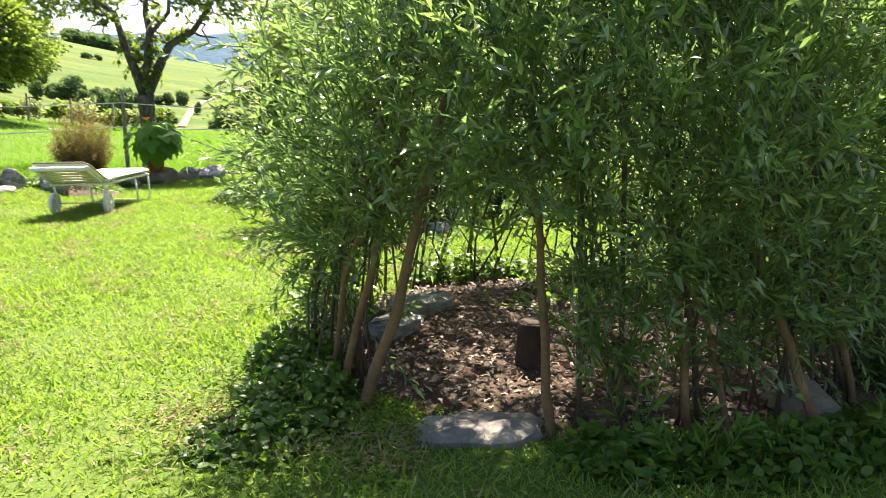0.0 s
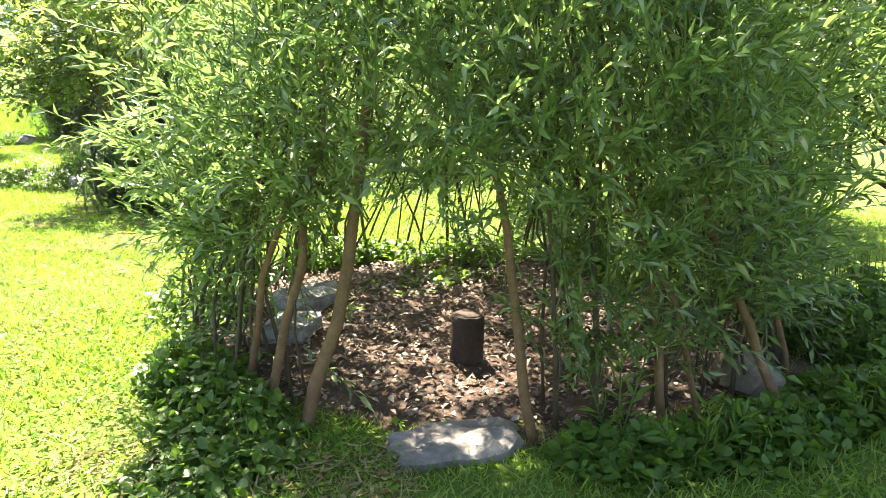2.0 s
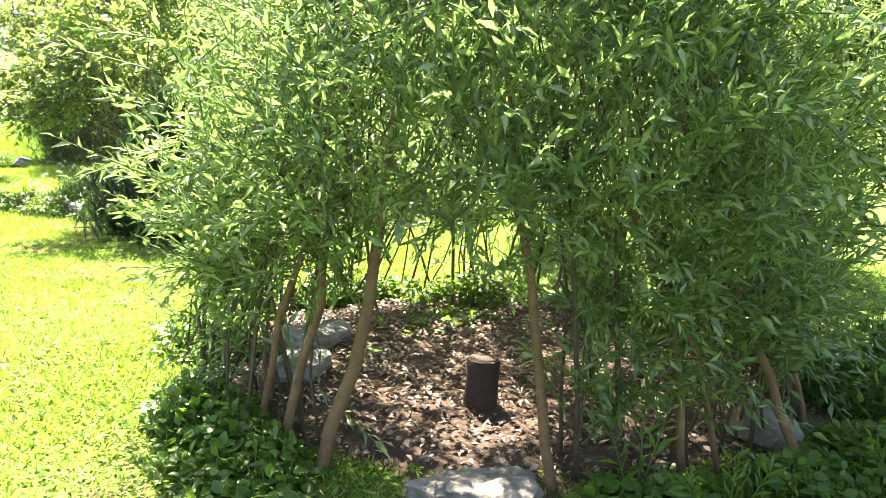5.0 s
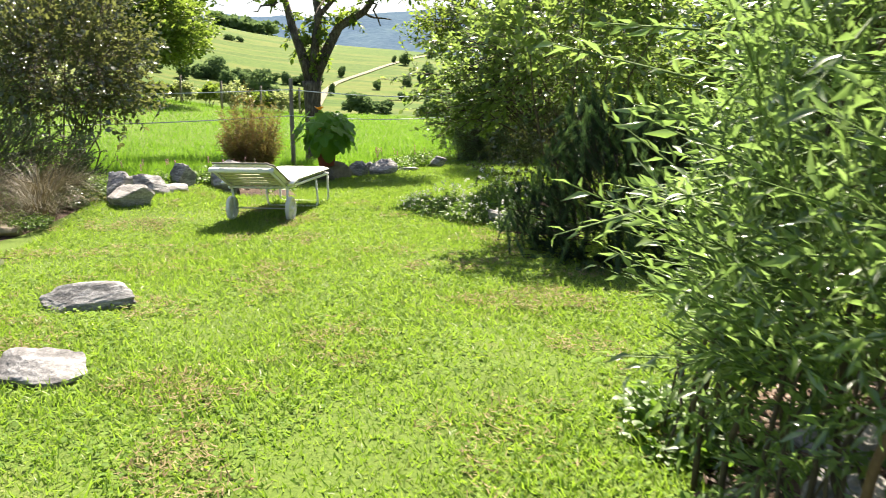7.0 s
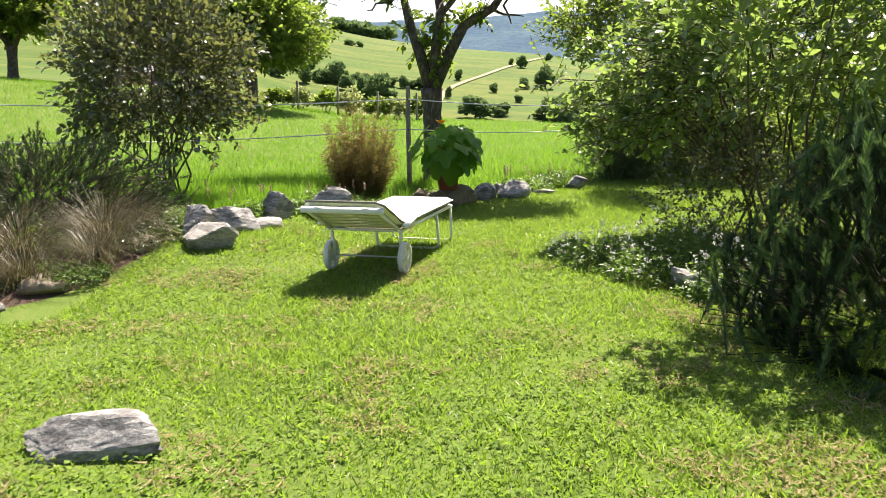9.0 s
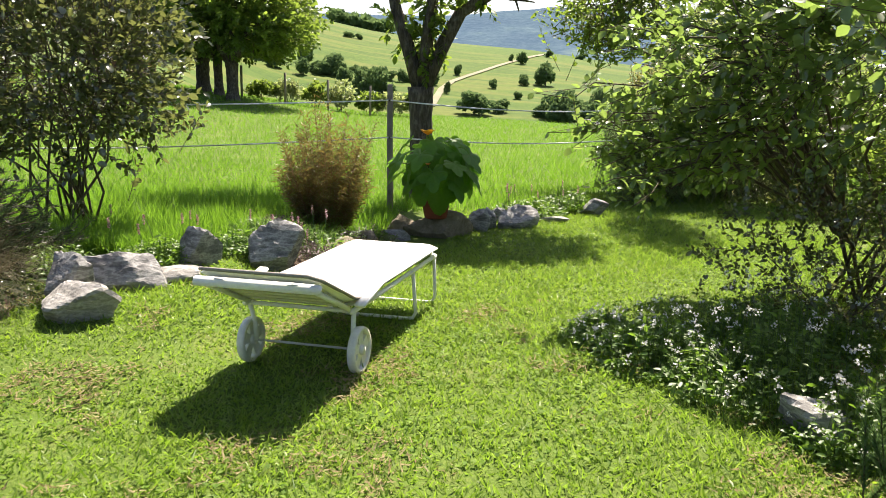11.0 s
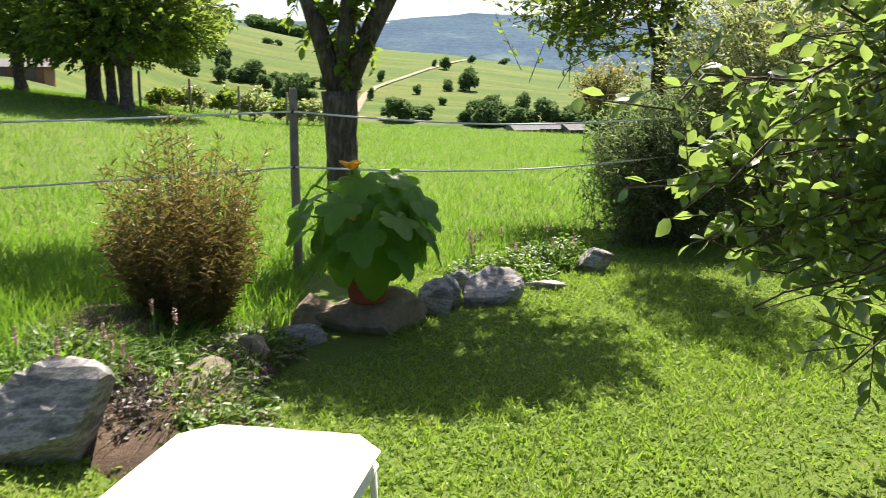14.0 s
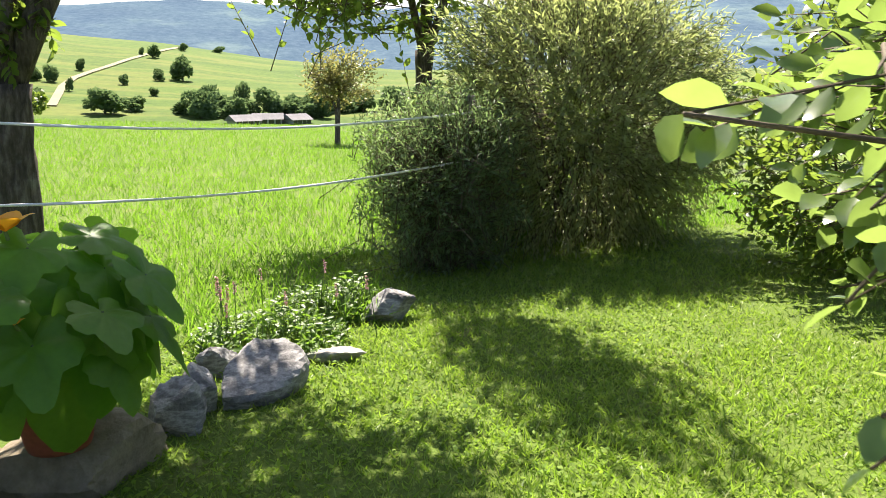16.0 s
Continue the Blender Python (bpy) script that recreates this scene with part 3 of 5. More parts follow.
def tree(name, loc, trunk_h, r, limbs, crown, rad, n_twigs, k, leaf, mat, label, seed, tpl=OVAL, twig=0.7, group="", wid=0.55, wood=M_BARK, flat=-0.75, more=None, spurs=24):
    """Tapered trunk with limbs under a crown of single leaves."""
    rng = np.random.RandomState(seed)
    root = thing(name, loc, label, "tree", group)
    b = Build()
    z = np.linspace(-0.1, 1.0, 18) * trunk_h
    lean = rng.normal(size=2) * 0.03
    pts = np.stack([lean[0] * z, lean[1] * z, z], -1)
    tube(b, pts, np.interp(z / trunk_h, [-0.1, 0.05, 0.25, 0.6, 0.85, 1.0], [1.5, 1.25, 1.05, 1.0, 1.05, 1.2]) * r, 22, 0.06, rng)
    part("trunk", b, wood, root)
    s, e = ellipsoid_twigs(rng, crown, rad, n_twigs, twig, 1, 14, flat)
    if more:
        s2, e2 = ellipsoid_twigs(rng, more[0], more[1], more[2], twig, 1, 9, flat)
        s, e = np.concatenate([s, s2]), np.concatenate([e, e2])
    top = pts[-1]
    for dx, dy, dz, q in limbs:
        bl = Build()
        end = top + np.array([dx, dy, dz])
        mid = top + np.array([dx * 0.4, dy * 0.4, dz * 0.55]) + rng.normal(size=3) * 0.08
        tube(bl, np.array([top - [0, 0, 0.1], top + (mid - top) * 0.5, mid, (mid + end) / 2 + rng.normal(size=3) * 0.1, end]), np.array([1, 0.92, 0.8, 0.6, 0.35]) * q, 9, 0.1, rng)
        for _ in range(4):
            f = mid + (end - mid) * rng.uniform(0.2, 1)
            g = f + rand_dirs(rng, 1)[0] * np.array(rad) * 0.45
            limb(bl, rng, f, g, q * 0.3, q * 0.08, 6, 0.3)
        part("limb", bl, wood, root)
        # leafy spurs straight from the limb
        f = top + (mid - top) * rng.uniform(0.25, 1, (spurs, 1)) + rng.normal(size=(spurs, 3)) * 0.02
        f[spurs // 2:] = mid + (end - mid) * rng.uniform(0, 1, (spurs - spurs // 2, 1))
        s = np.concatenate([s, f])
        e = np.concatenate([e, f + unit(rng.normal(size=(spurs, 3)) + [0, 0, -0.1]) * rng.uniform(0.15, 0.4, (spurs, 1))])
    bt = Build()
    prisms(bt, s, e, 0.006, 0.002)
    part("twigs", bt, M_TWIG, root)
    b = Build()
    leaves_on(b, rng, s, e, k, tpl, leaf, leaf * wid)
    part("crown", b, mat, root)
    return root


# ---- willow hut ----
def willow_hut():
    rng = np.random.RandomState(11)
    root = thing("willow_hut", (HUT[0], HUT[1], 0), "living willow hut of woven leafy rods with an open doorway", "hut")
    # base angle, tangential lean, thickness
    rods = []
    for i in range(60):
        a = radians(i * 6 + rng.uniform(-2.5, 2.5))
        rods.append((a, rng.uniform(-0.5, 0.5), rng.uniform(0.005, 0.0115)))
    door = math.atan2(-1.0 - HUT[1], 1.72 - HUT[0])
    lines = []
    for a, lean, r in rods:
        d = (a - door + math.pi) % (2 * math.pi) - math.pi
        if abs(d) < 0.30:
            continue
        z = np.linspace(-0.05, 2.45, 9)
        rad = 1.33 * (1 - np.clip(z / 2.75, 0, 1) ** 1.7) + rng.normal(size=9) * 0.025
        ang = a + lean * np.clip(z, 0, 3) / 2.0
        lines.append((np.stack([rad * np.cos(ang), rad * np.sin(ang), z], -1), r))
    # stout rods: foot, points at half a metre and above, thickness
    for foot, mid, high, top, r in (((1.445, -0.75), (1.66, -0.69, 0.5), (1.8, -0.55, 0.95), (2.3, 0.1), 0.024), ((1.39, -0.55), (1.54, -0.52, 0.5), (1.68, -0.42, 0.95), (2.1, 0.3), 0.019),
                                    ((2.03, -1.22), (2.05, -1.06, 0.5), (2.06, -0.92, 0.9), (2.3, -0.3), 0.018), ((1.36, -0.35), (1.47, -0.42, 0.45), (1.6, -0.4, 0.9), (2.0, 0.4), 0.015),
                                    ((2.47, -1.34), (2.46, -1.26, 0.45), (2.5, -1.05, 0.95), (2.6, -0.3), 0.016), ((2.9, -1.5), (2.84, -1.36, 0.3), (2.76, -1.1, 0.85), (2.7, -0.4), 0.019),
                                    ((2.62, -1.38), (2.56, -1.26, 0.4), (2.42, -1.05, 0.9), (2.4, -0.3), 0.013), ((3.2, -1.3), (3.15, -1.2, 0.4), (3.0, -1.0, 0.9), (2.8, -0.3), 0.014)):
        p = np.array([[*foot, -0.05], mid, high, [*(np.array(high[:2]) * 0.45 + np.array(top) * 0.55), 1.7], [*top, 2.35]])
        p[:, :2] -= HUT
        t = np.linspace(0, 4, 13)
        lines.append((np.stack([np.interp(t, np.arange(5), p[:, c]) for c in range(3)], -1) + rng.normal(size=(13, 3)) * 0.009, r))
    # thin whips between the rods
    for i in range(90):
        a, lean, z1 = rng.uniform(0, 6.283), rng.uniform(-0.9, 0.9), rng.uniform(0.9, 2.2)
        d = (a - door + math.pi) % (2 * math.pi) - math.pi
        if abs(d) < 0.32:
            continue
        z = np.linspace(-0.03, z1, 7)
        rad = rng.uniform(1.15, 1.42) * (1 - np.clip(z / 2.75, 0, 1) ** 1.7) + rng.normal(size=7) * 0.03
        ang = a + lean * z / 2 + rng.normal(size=7) * 0.02
        lines.append((np.stack([rad * np.cos(ang), rad * np.sin(ang), z], -1), rng.uniform(0.004, 0.0075)))
    for p, r in lines:
        b = Build()
        tube(b, p, np.linspace(r, r * 0.35, len(p)), 8, 0.1, rng)
        part("rod", b, M_ROD if r > 0.0125 else M_TWIG, root)
    # side shoots outwards and upwards
    S, E = [], []
    across = np.array([0.825, -0.565])
    for _ in range(17000):
        a, z = rng.uniform(0, 6.283), 0.12 + 2.4 * rng.uniform() ** 0.9
        inner = 1.33 * (1 - min(1, z / 2.75) ** 1.7)
        outer = 1.33 + 0.27 * float(smooth(0.25, 0.95, z)) - 1.1 * float(smooth(1.4, 2.7, z)) - 0.32 * float(smooth(0.35, 0.8, 0.87 * math.sin(a) - 0.5 * math.cos(a)))
        q = rng.uniform(0.88 * inner, max(inner, outer))
        q = np.array([q * math.cos(a), q * math.sin(a), z])
        rad = unit(np.array([q[0], q[1], 0.0]))
        front, u = math.cos(a - door), float(q[:2] @ across)
        if front > 0.95:
            low, bare = 0.78, 1.0
        elif front > 0 and math.sin(a - door) > 0:
            low, bare = 0.45, 0.5
        elif front > 0:
            low, bare = 0.45, 0.82
        elif u > 0.2:
            low, bare = 0.45, 0.08
        else:
            low, bare = 0.55, 0.85
        if z < low + rng.uniform(-0.15, 0.15) and rng.uniform() < bare:
            continue
        if z > 1.5 and rng.uniform() < 0.3:
            continue
        if (u > 0.8 and z > 0.6 or u < -0.35 and z > 0.9) and rng.uniform() < 0.38:
            continue
        if noise.noise((q[0] * 3.4, q[1] * 3.4, z * 2.8)) < rng.uniform(-0.5, 0.12):
            continue
        d = unit(rad * rng.uniform(-0.35, 1.1) + np.array([0, 0, rng.uniform(-0.1, 0.8)]) + rng.normal(size=3) * 0.4)
        S.append(q)
        E.append(q + d * rng.uniform(0.16, 0.42) * (0.6 if 0.87 * math.sin(a) - 0.5 * math.cos(a) > 0.6 else 1.0))
    S, E = np.array(S), np.array(E)
    b = Build()
    prisms(b, S, E, 0.004, 0.0015)
    part("side_shoots", b, M_GREENSTEM, root)
    b = Build()
    leaves_on(b, rng, S, E, 12, NARROW, 0.066, 0.017, 0.1, 0.75, 0.0, 0.8)
    tagged(part("foliage", b, M_WILLOW, root), kind="stuff")
    return root


willow_hut()


def leaf_litter():
    rng = np.random.RandomState(5)
    n = 6200
    a, r = rng.uniform(0, 6.28, n), 1.32 * np.sqrt(rng.uniform(0, 1, n))
    pos = np.stack([HUT[0] + r * np.cos(a), HUT[1] + r * np.sin(a), 0.06 - 0.05 * (r / 1.35) ** 3 + rng.uniform(0, 0.015, n)], -1)
    b = Build()
    al = rng.normal(size=(n, 3)) * [1, 1, 0.3]
    scatter(b, NARROW, pos, al, rng.normal(size=(n, 3)) * 0.35 + [0, 0, 1], rng.uniform(0.018, 0.05, n), rng.uniform(0.01, 0.024, n))
    tagged(part("leaf_litter", b, M_LITTER), "dry brown fallen leaves on the soil", "leaf litter", kind="stuff")


leaf_litter()


def slab(name, loc, size, mat, label, seed, turn=0.0, category="stone", group=""):
    """A flat stone with an irregular outline."""
    rng = np.random.RandomState(seed)
    bm = bmesh.new()
    n = 18
    ring = []
    for i in range(n):
        a = 2 * math.pi * i / n
        q = 1 / max(abs(math.cos(a)) ** 3, abs(math.sin(a)) ** 3, 0.35) ** 0.33 * rng.uniform(0.8, 1.08)
        ring.append((q * math.cos(a) * size[0] / 2, q * math.sin(a) * size[1] / 2))
    layers = []
    for s, z in ((1.0, -0.04), (1.02, size[2] * 0.6), (0.96, size[2] * 0.93), (0.75, size[2]), (0.4, size[2] * 1.02)):
        layers.append([bm.verts.new((x * s + rng.normal() * 0.004, y * s + rng.normal() * 0.004, z + rng.normal() * 0.006)) for x, y in ring])
    for lo, hi in zip(layers, layers[1:]):
        for i in range(n):
            bm.faces.new((lo[i], lo[(i + 1) % n], hi[(i + 1) % n], hi[i]))
    c = bm.verts.new((0, 0, size[2]))
    for i in range(n):
        bm.faces.new((layers[-1][i], layers[-1][(i + 1) % n], c))
    ob = part(name, bm, mat, None, label, smooth=False)
    ob.location, ob.rotation_euler = loc, (0, 0, turn)
    return tagged(ob, label, category, group)


slab("doorstep", (1.8, -1.12, 0.0), (0.44, 0.26, 0.035), M_SLAB, "flat grey stone slab at the hut doorway", 3, -0.25)
slab("flat_stone", (1.98, 0.5, 0.03), (0.36, 0.26, 0.08), M_ROCKW, "pale flat stone lying at the hut wall", 4, 0.4, "stone", "pale stones in the hut")
slab("flat_stone", (1.74, 0.12, 0.03), (0.28, 0.22, 0.07), M_ROCKW, "small pale flat stone beside the hut rods", 6, 0.9, "stone", "pale stones in the hut")
rock("boulder", (2.97, -1.27, 0), (0.24, 0.18, 0.2), 21, M_ROCKM, 0.3, "small tan boulder among the willow rods")


def stump():
    rng = np.random.RandomState(2)
    root = thing("tree_stump", (2.19, -0.58, 0.045), "short dark weathered log standing on the soil", "stump")
    b = Build()
    z = np.array([-0.02, 0.0, 0.07, 0.14, 0.178, 0.183])
    tube(b, np.stack([z * 0.05, z * 0, z], -1), np.array([0.064, 0.066, 0.063, 0.064, 0.063, 0.058]), 18, 0.04, rng)
    part("log", b, M_STUMP, root)
    b = Build()
    tube(b, [(0.009, 0, 0.182), (0.009, 0, 0.187)], [0.055, 0.053], 18)
    part("cut_face", b, M_STUMP, root, "dark weathered cut face")


stump()


def ground_cover(name, loc, rx, ry, h, n, leaf, wid, mat, label, seed, tpl=OVAL, turn=0.0, category="ground cover", group=""):
    """A low patch of leafy plants on short stems."""
    rng = np.random.RandomState(seed)
    root = thing(name, loc, label, category, group, turn)
    a, r = rng.uniform(0, 6.28, n), np.sqrt(rng.uniform(0, 1, n))
    x, y = rx * r * np.cos(a), ry * r * np.sin(a)
    lump = np.array([0.75 + 0.5 * noise.noise((p * 3, q * 3, seed)) for p, q in zip(x, y)])
    z = h * lump * (1 - 0.75 * r ** 2) * rng.uniform(0.25, 1, n)
    top = np.stack([x, y, np.maximum(z, 0.015)], -1)
    foot = np.stack([x + rng.normal(size=n) * 0.03, y + rng.normal(size=n) * 0.03, np.full(n, -0.02)], -1)
    b = Build()
    prisms(b, foot, top, 0.0025, 0.0015)
    part("stems", b, M_GREENSTEM, root)
    b = Build()
    for _ in range(3):
        d = rng.normal(size=(n, 3)) * [1, 1, 0.35] + [0, 0, 0.15]
        p = foot + (top - foot) * rng.uniform(0.5, 1.0, (n, 1))
        ln = leaf * rng.uniform(0.55, 1.15, n)
        scatter(b, tpl, p, d, rng.normal(size=(n, 3)) * 0.4 + [0, 0, 1], ln, ln * wid)
    part("leaves", b, mat, root)
    return root


for i, (x, y, rx, ry, h, n) in enumerate([(1.22, -0.62, 0.22, 0.4, 0.2, 230), (1.25, -0.2, 0.2, 0.35, 0.26, 200), (1.05, -0.95, 0.22, 0.25, 0.1, 150),
                                          (2.25, -1.5, 0.25, 0.16, 0.16, 170), (2.65, -1.6, 0.3, 0.18, 0.2, 220), (3.15, -1.6, 0.35, 0.25, 0.24, 260),
                                          (2.1, -1.38, 0.1, 0.08, 0.15, 60), (2.7, 0.55, 0.45, 0.3, 0.14, 160), (3.2, 0.95, 0.5, 0.3, 0.3, 220), (2.5, 1.3, 0.5, 0.2, 0.3, 220), (3.7, 0.3, 0.3, 0.5, 0.3, 200), (1.55, 0.75, 0.25, 0.4, 0.25, 170), (3.9, -1.2, 0.5, 0.5, 0.5, 350)]):
    ground_cover("ground_cover", (x, y, 0), rx, ry, h, int(n * 2.3), 0.048, 0.7, M_COVER, "low leafy green plants round the foot of the hut", 30 + i, group="ground cover round the hut")
for i, (x, y, h) in enumerate([(2.28, -1.33, 0.5), (2.35, -1.62, 0.22), (3.05, -1.75, 0.25)]):
    rng = np.random.RandomState(60 + i)
    root = thing("weed", (x, y, 0), "upright green weed with narrow leaves", "plant", "weeds at the hut")
    b = Build()
    s = np.array([[0, 0, -0.02], [0.02, 0.01, -0.02], [-0.02, 0.02, -0.02]])
    e = s + np.array([[0.03, 0.02, h], [0.1, -0.04, h * 0.8], [-0.1, 0.05, h * 0.7]])
    prisms(b, s, e, 0.004, 0.002)
    part("stems", b, M_GREENSTEM, root)
    b = Build()
    leaves_on(b, rng, s, e, 22, NARROW, 0.085, 0.018, 0.15, 1.0, 0.1)
    part("leaves", b, M_COVER, root)


# ---- sun lounger ----
def rounded_sheet(w, prof, thick, r=0.06, ny=22):
    """A cushion along a profile (y, z), with softened rim."""
    bm = bmesh.new()
    prof = np.array(prof, float)
    seg = np.concatenate([[0], np.cumsum(np.linalg.norm(np.diff(prof, axis=0), axis=1))])
    t = np.linspace(0, seg[-1], ny)
    py, pz = np.interp(t, seg, prof[:, 0]), np.interp(t, seg, prof[:, 1])
    xs = np.linspace(-1, 1, 11)
    grid = []
    for side in (1, -1):
        rows = []
        for k in range(ny):
            d = min(t[k], seg[-1] - t[k])
            hw = w / 2 - (r - math.sqrt(max(0, r * r - max(0, r - d) ** 2)))
            row = []
            for x in xs:
                edge = min((1 - abs(x)) * hw, d)
                h = thick / 2 * min(1, math.sqrt(max(0, 1 - max(0, 1 - edge / 0.03) ** 2)) + 0.15)
                row.append(bm.verts.new((x * hw, py[k], pz[k] + side * h + 0.003 * noise.noise((x * 4, t[k] * 9, side)))))
            rows.append(row)
        grid.append(rows)
    for g, rows in enumerate(grid):
        for k in range(ny - 1):
            for i in range(10):
                q = (rows[k][i], rows[k][i + 1], rows[k + 1][i + 1], rows[k + 1][i])
                bm.faces.new(q if g == 0 else q[::-1])
    a, c = grid
    rim = [(0, i) for i in range(11)] + [(k, 10) for k in range(1, ny)] + [(ny - 1, i) for i in range(9, -1, -1)] + [(k, 0) for k in range(ny - 2, 0, -1)]
    for (k0, i0), (k1, i1) in zip(rim, rim[1:] + rim[:1]):
        bm.faces.new((a[k1][i1], a[k0][i0], c[k0][i0], c[k1][i1]))
    return bm


def board(size, loc, rx=0.0, bev=0.006):
    bm = bmesh.new()
    bmesh.ops.create_cube(bm, size=1)
    bmesh.ops.scale(bm, vec=size, verts=bm.verts)
    bmesh.ops.bevel(bm, geom=bm.edges[:], offset=bev, segments=2, affect="EDGES")
    bmesh.ops.rotate(bm, matrix=Matrix.Rotation(rx, 3, "X"), verts=bm.verts)
    bmesh.ops.translate(bm, vec=loc, verts=bm.verts)
    return bm


def sun_lounger():
    W, L, H = 0.6, 1.45, 0.325
    root = thing("sun_lounger", (-0.617, 5.99, 0), "white garden sun lounger on two wheels, thin pale cushion, headrest raised", "sun lounger", rz=radians(-13.6))
    BK, RISE = 0.42, 0.2
    for sx in (-1, 1):
        b = Build()
        tube(b, [(sx * (W / 2 - 0.015), -0.02, H), (sx * (W / 2 - 0.015), 0.7, H), (sx * (W / 2 - 0.015), L - 0.05, H), (sx * (W / 2 - 0.05), L - 0.01, H)], 0.014, 8)
        part("side_rail", b, M_WHITE, root)
        b = Build()
        tube(b, [(sx * (W / 2 - 0.03), 0.0, H + 0.005), (sx * (W / 2 - 0.03), -BK, H + RISE)], 0.013, 8)
        part("headrest_rail", b, M_WHITE, root)
        ang = 0.2
        arm = part("armrest", board((0.055, 0.34, 0.022), (sx * (W / 2 + 0.035), 0.12, H + 0.075), ang), M_WHITE, root)
        b = Build()
        tube(b, [(sx * (W / 2 - 0.01), 0.16, H), (sx * (W / 2 + 0.035), 0.17, H + 0.03), (sx * (W / 2 + 0.035), 0.2, H + 0.08)], 0.009, 7)
        part("armrest_bracket", b, M_WHITE, root)
        b = Build()
        tube(b, [(sx * (W / 2 - 0.02), 0.02, H), (sx * (W / 2 - 0.035), 0.045, 0.2), (sx * (W / 2 - 0.035), 0.05, 0.115)], 0.012, 8)
        part("wheel_strut", b, M_WHITE, root)
        # wheel: tyre, web with round holes, hub
        wheel = Build()
        cx, cy, cz, R = sx * (W / 2 - 0.005), 0.05, 0.117, 0.117
        n = 36
        prof = [(R * 0.8, -0.014), (R * 0.86, -0.022), (R * 0.97, -0.02), (R, -0.008), (R, 0.008), (R * 0.97, 0.02), (R * 0.86, 0.022), (R * 0.8, 0.014)]
        v, f = [], []
        for i in range(n):
            q = 2 * math.pi * i / n
            v += [(cx + w, cy + r * math.cos(q), cz + r * math.sin(q)) for r, w in prof]
        m = len(prof)
        for i in range(n):
            for j in range(m):
                p, q = i * m + j, ((i + 1) % n) * m + j
                p2, q2 = i * m + (j + 1) % m, ((i + 1) % n) * m + (j + 1) % m
                f += [(p, q, q2), (p, q2, p2)]
        wheel.add(v, f)
        w = part("wheel", wheel, M_WHEEL, root)
        for k in range(5):
            b = Build()
            q = 2 * math.pi * k / 5 + 0.3
            ca, sa = math.cos(q), math.sin(q)
            hub, rim = 0.022, R * 0.83
            hw0, hw1 = 0.02, 0.034
            pts = []
            for s in (-0.009, 0.009):
                pts += [(cx + s, cy + hub * ca - hw0 * sa, cz + hub * sa + hw0 * ca), (cx + s, cy + hub * ca + hw0 * sa, cz + hub * sa - hw0 * ca),
                        (cx + s, cy + rim * ca + hw1 * sa, cz + rim * sa - hw1 * ca), (cx + s, cy + rim * ca - hw1 * sa, cz + rim * sa + hw1 * ca)]
            b.add(pts, [(0, 1, 2), (0, 2, 3), (4, 6, 5), (4, 7, 6), (0, 4, 5), (0, 5, 1), (2, 6, 7), (2, 7, 3), (1, 5, 6), (1, 6, 2), (0, 3, 7), (0, 7, 4)])
            part("spoke", b, M_WHEEL, w, smooth=False)
        b = Build()
        tube(b, [(cx - 0.025, cy, cz), (cx + 0.025, cy, cz)], 0.026, 12)
        part("hub", b, M_WHEEL, w)
    for y0, dy in ((L - 0.05, 0.02), (L - 0.5, 0.06)):
        b = Build()
        hw = W / 2 - 0.02
        tube(b, [(-hw, y0, H), (-hw, y0 + dy, 0.05), (-hw + 0.02, y0 + dy, 0.015), (-hw + 0.06, y0 + dy, 0.01), (hw - 0.06, y0 + dy, 0.01), (hw - 0.02, y0 + dy, 0.015), (hw, y0 + dy, 0.05), (hw, y0, H)], 0.011, 8)
        part("leg_frame", b, M_WHITE, root)
    b = Build()
    tube(b, [(-W / 2 + 0.01, 0.05, 0.117), (W / 2 - 0.01, 0.05, 0.117)], 0.006, 8)
    part("axle", b, M_METAL, root)
    b = Build()
    tube(b, [(-W / 2 + 0.02, 0.0, H), (W / 2 - 0.02, 0.0, H)], 0.011, 8)
    part("crossbar", b, M_WHITE, root)
    tilt = -math.atan2(RISE, BK)
    for k in range(6):
        s = (k + 0.5) / 6
        part("slat", board((W - 0.05, 0.052, 0.012), (0, -BK * s, H + RISE * s + 0.02), tilt, 0.003), M_SLAT, root)
    for k in range(14):
        part("slat", board((W - 0.06, 0.07, 0.01), (0, 0.06 + k * 0.1, H + 0.02), 0, 0.003), M_SLAT, root)
    part("headrest_bar", board((W + 0.02, 0.02, 0.045), (0, -BK, H + RISE + 0.004), tilt, 0.006), M_WHITE, root)
    cushion = thing("lounger_cushion", (-0.617, 5.99, 0), "thin pale cushion with a striped rim on the sun lounger", "cushion", rz=radians(-13.6))
    T, z = 0.05, H + 0.055
    part("pad", rounded_sheet(W + 0.02, [(-BK - 0.02, z + RISE + 0.01), (-0.3, z + 0.145), (-0.17, z + 0.075), (-0.05, z + 0.022), (0.06, z), (L + 0.02, z)], T, 0.09), M_CUSHION, cushion)
    hw = W / 2 + 0.008
    b = Build()
    tube(b, [(-hw + 0.05, -BK - 0.028, z + RISE + 0.012), (0, -BK - 0.03, z + RISE + 0.012), (hw - 0.05, -BK - 0.028, z + RISE + 0.012), (hw, -BK + 0.02, z + RISE - 0.015), (hw, -0.04, z + 0.022), (hw, 0.05, z)], 0.009, 7)
    part("piping", b, M_PIPING, cushion, "grey striped edge band")


sun_lounger()

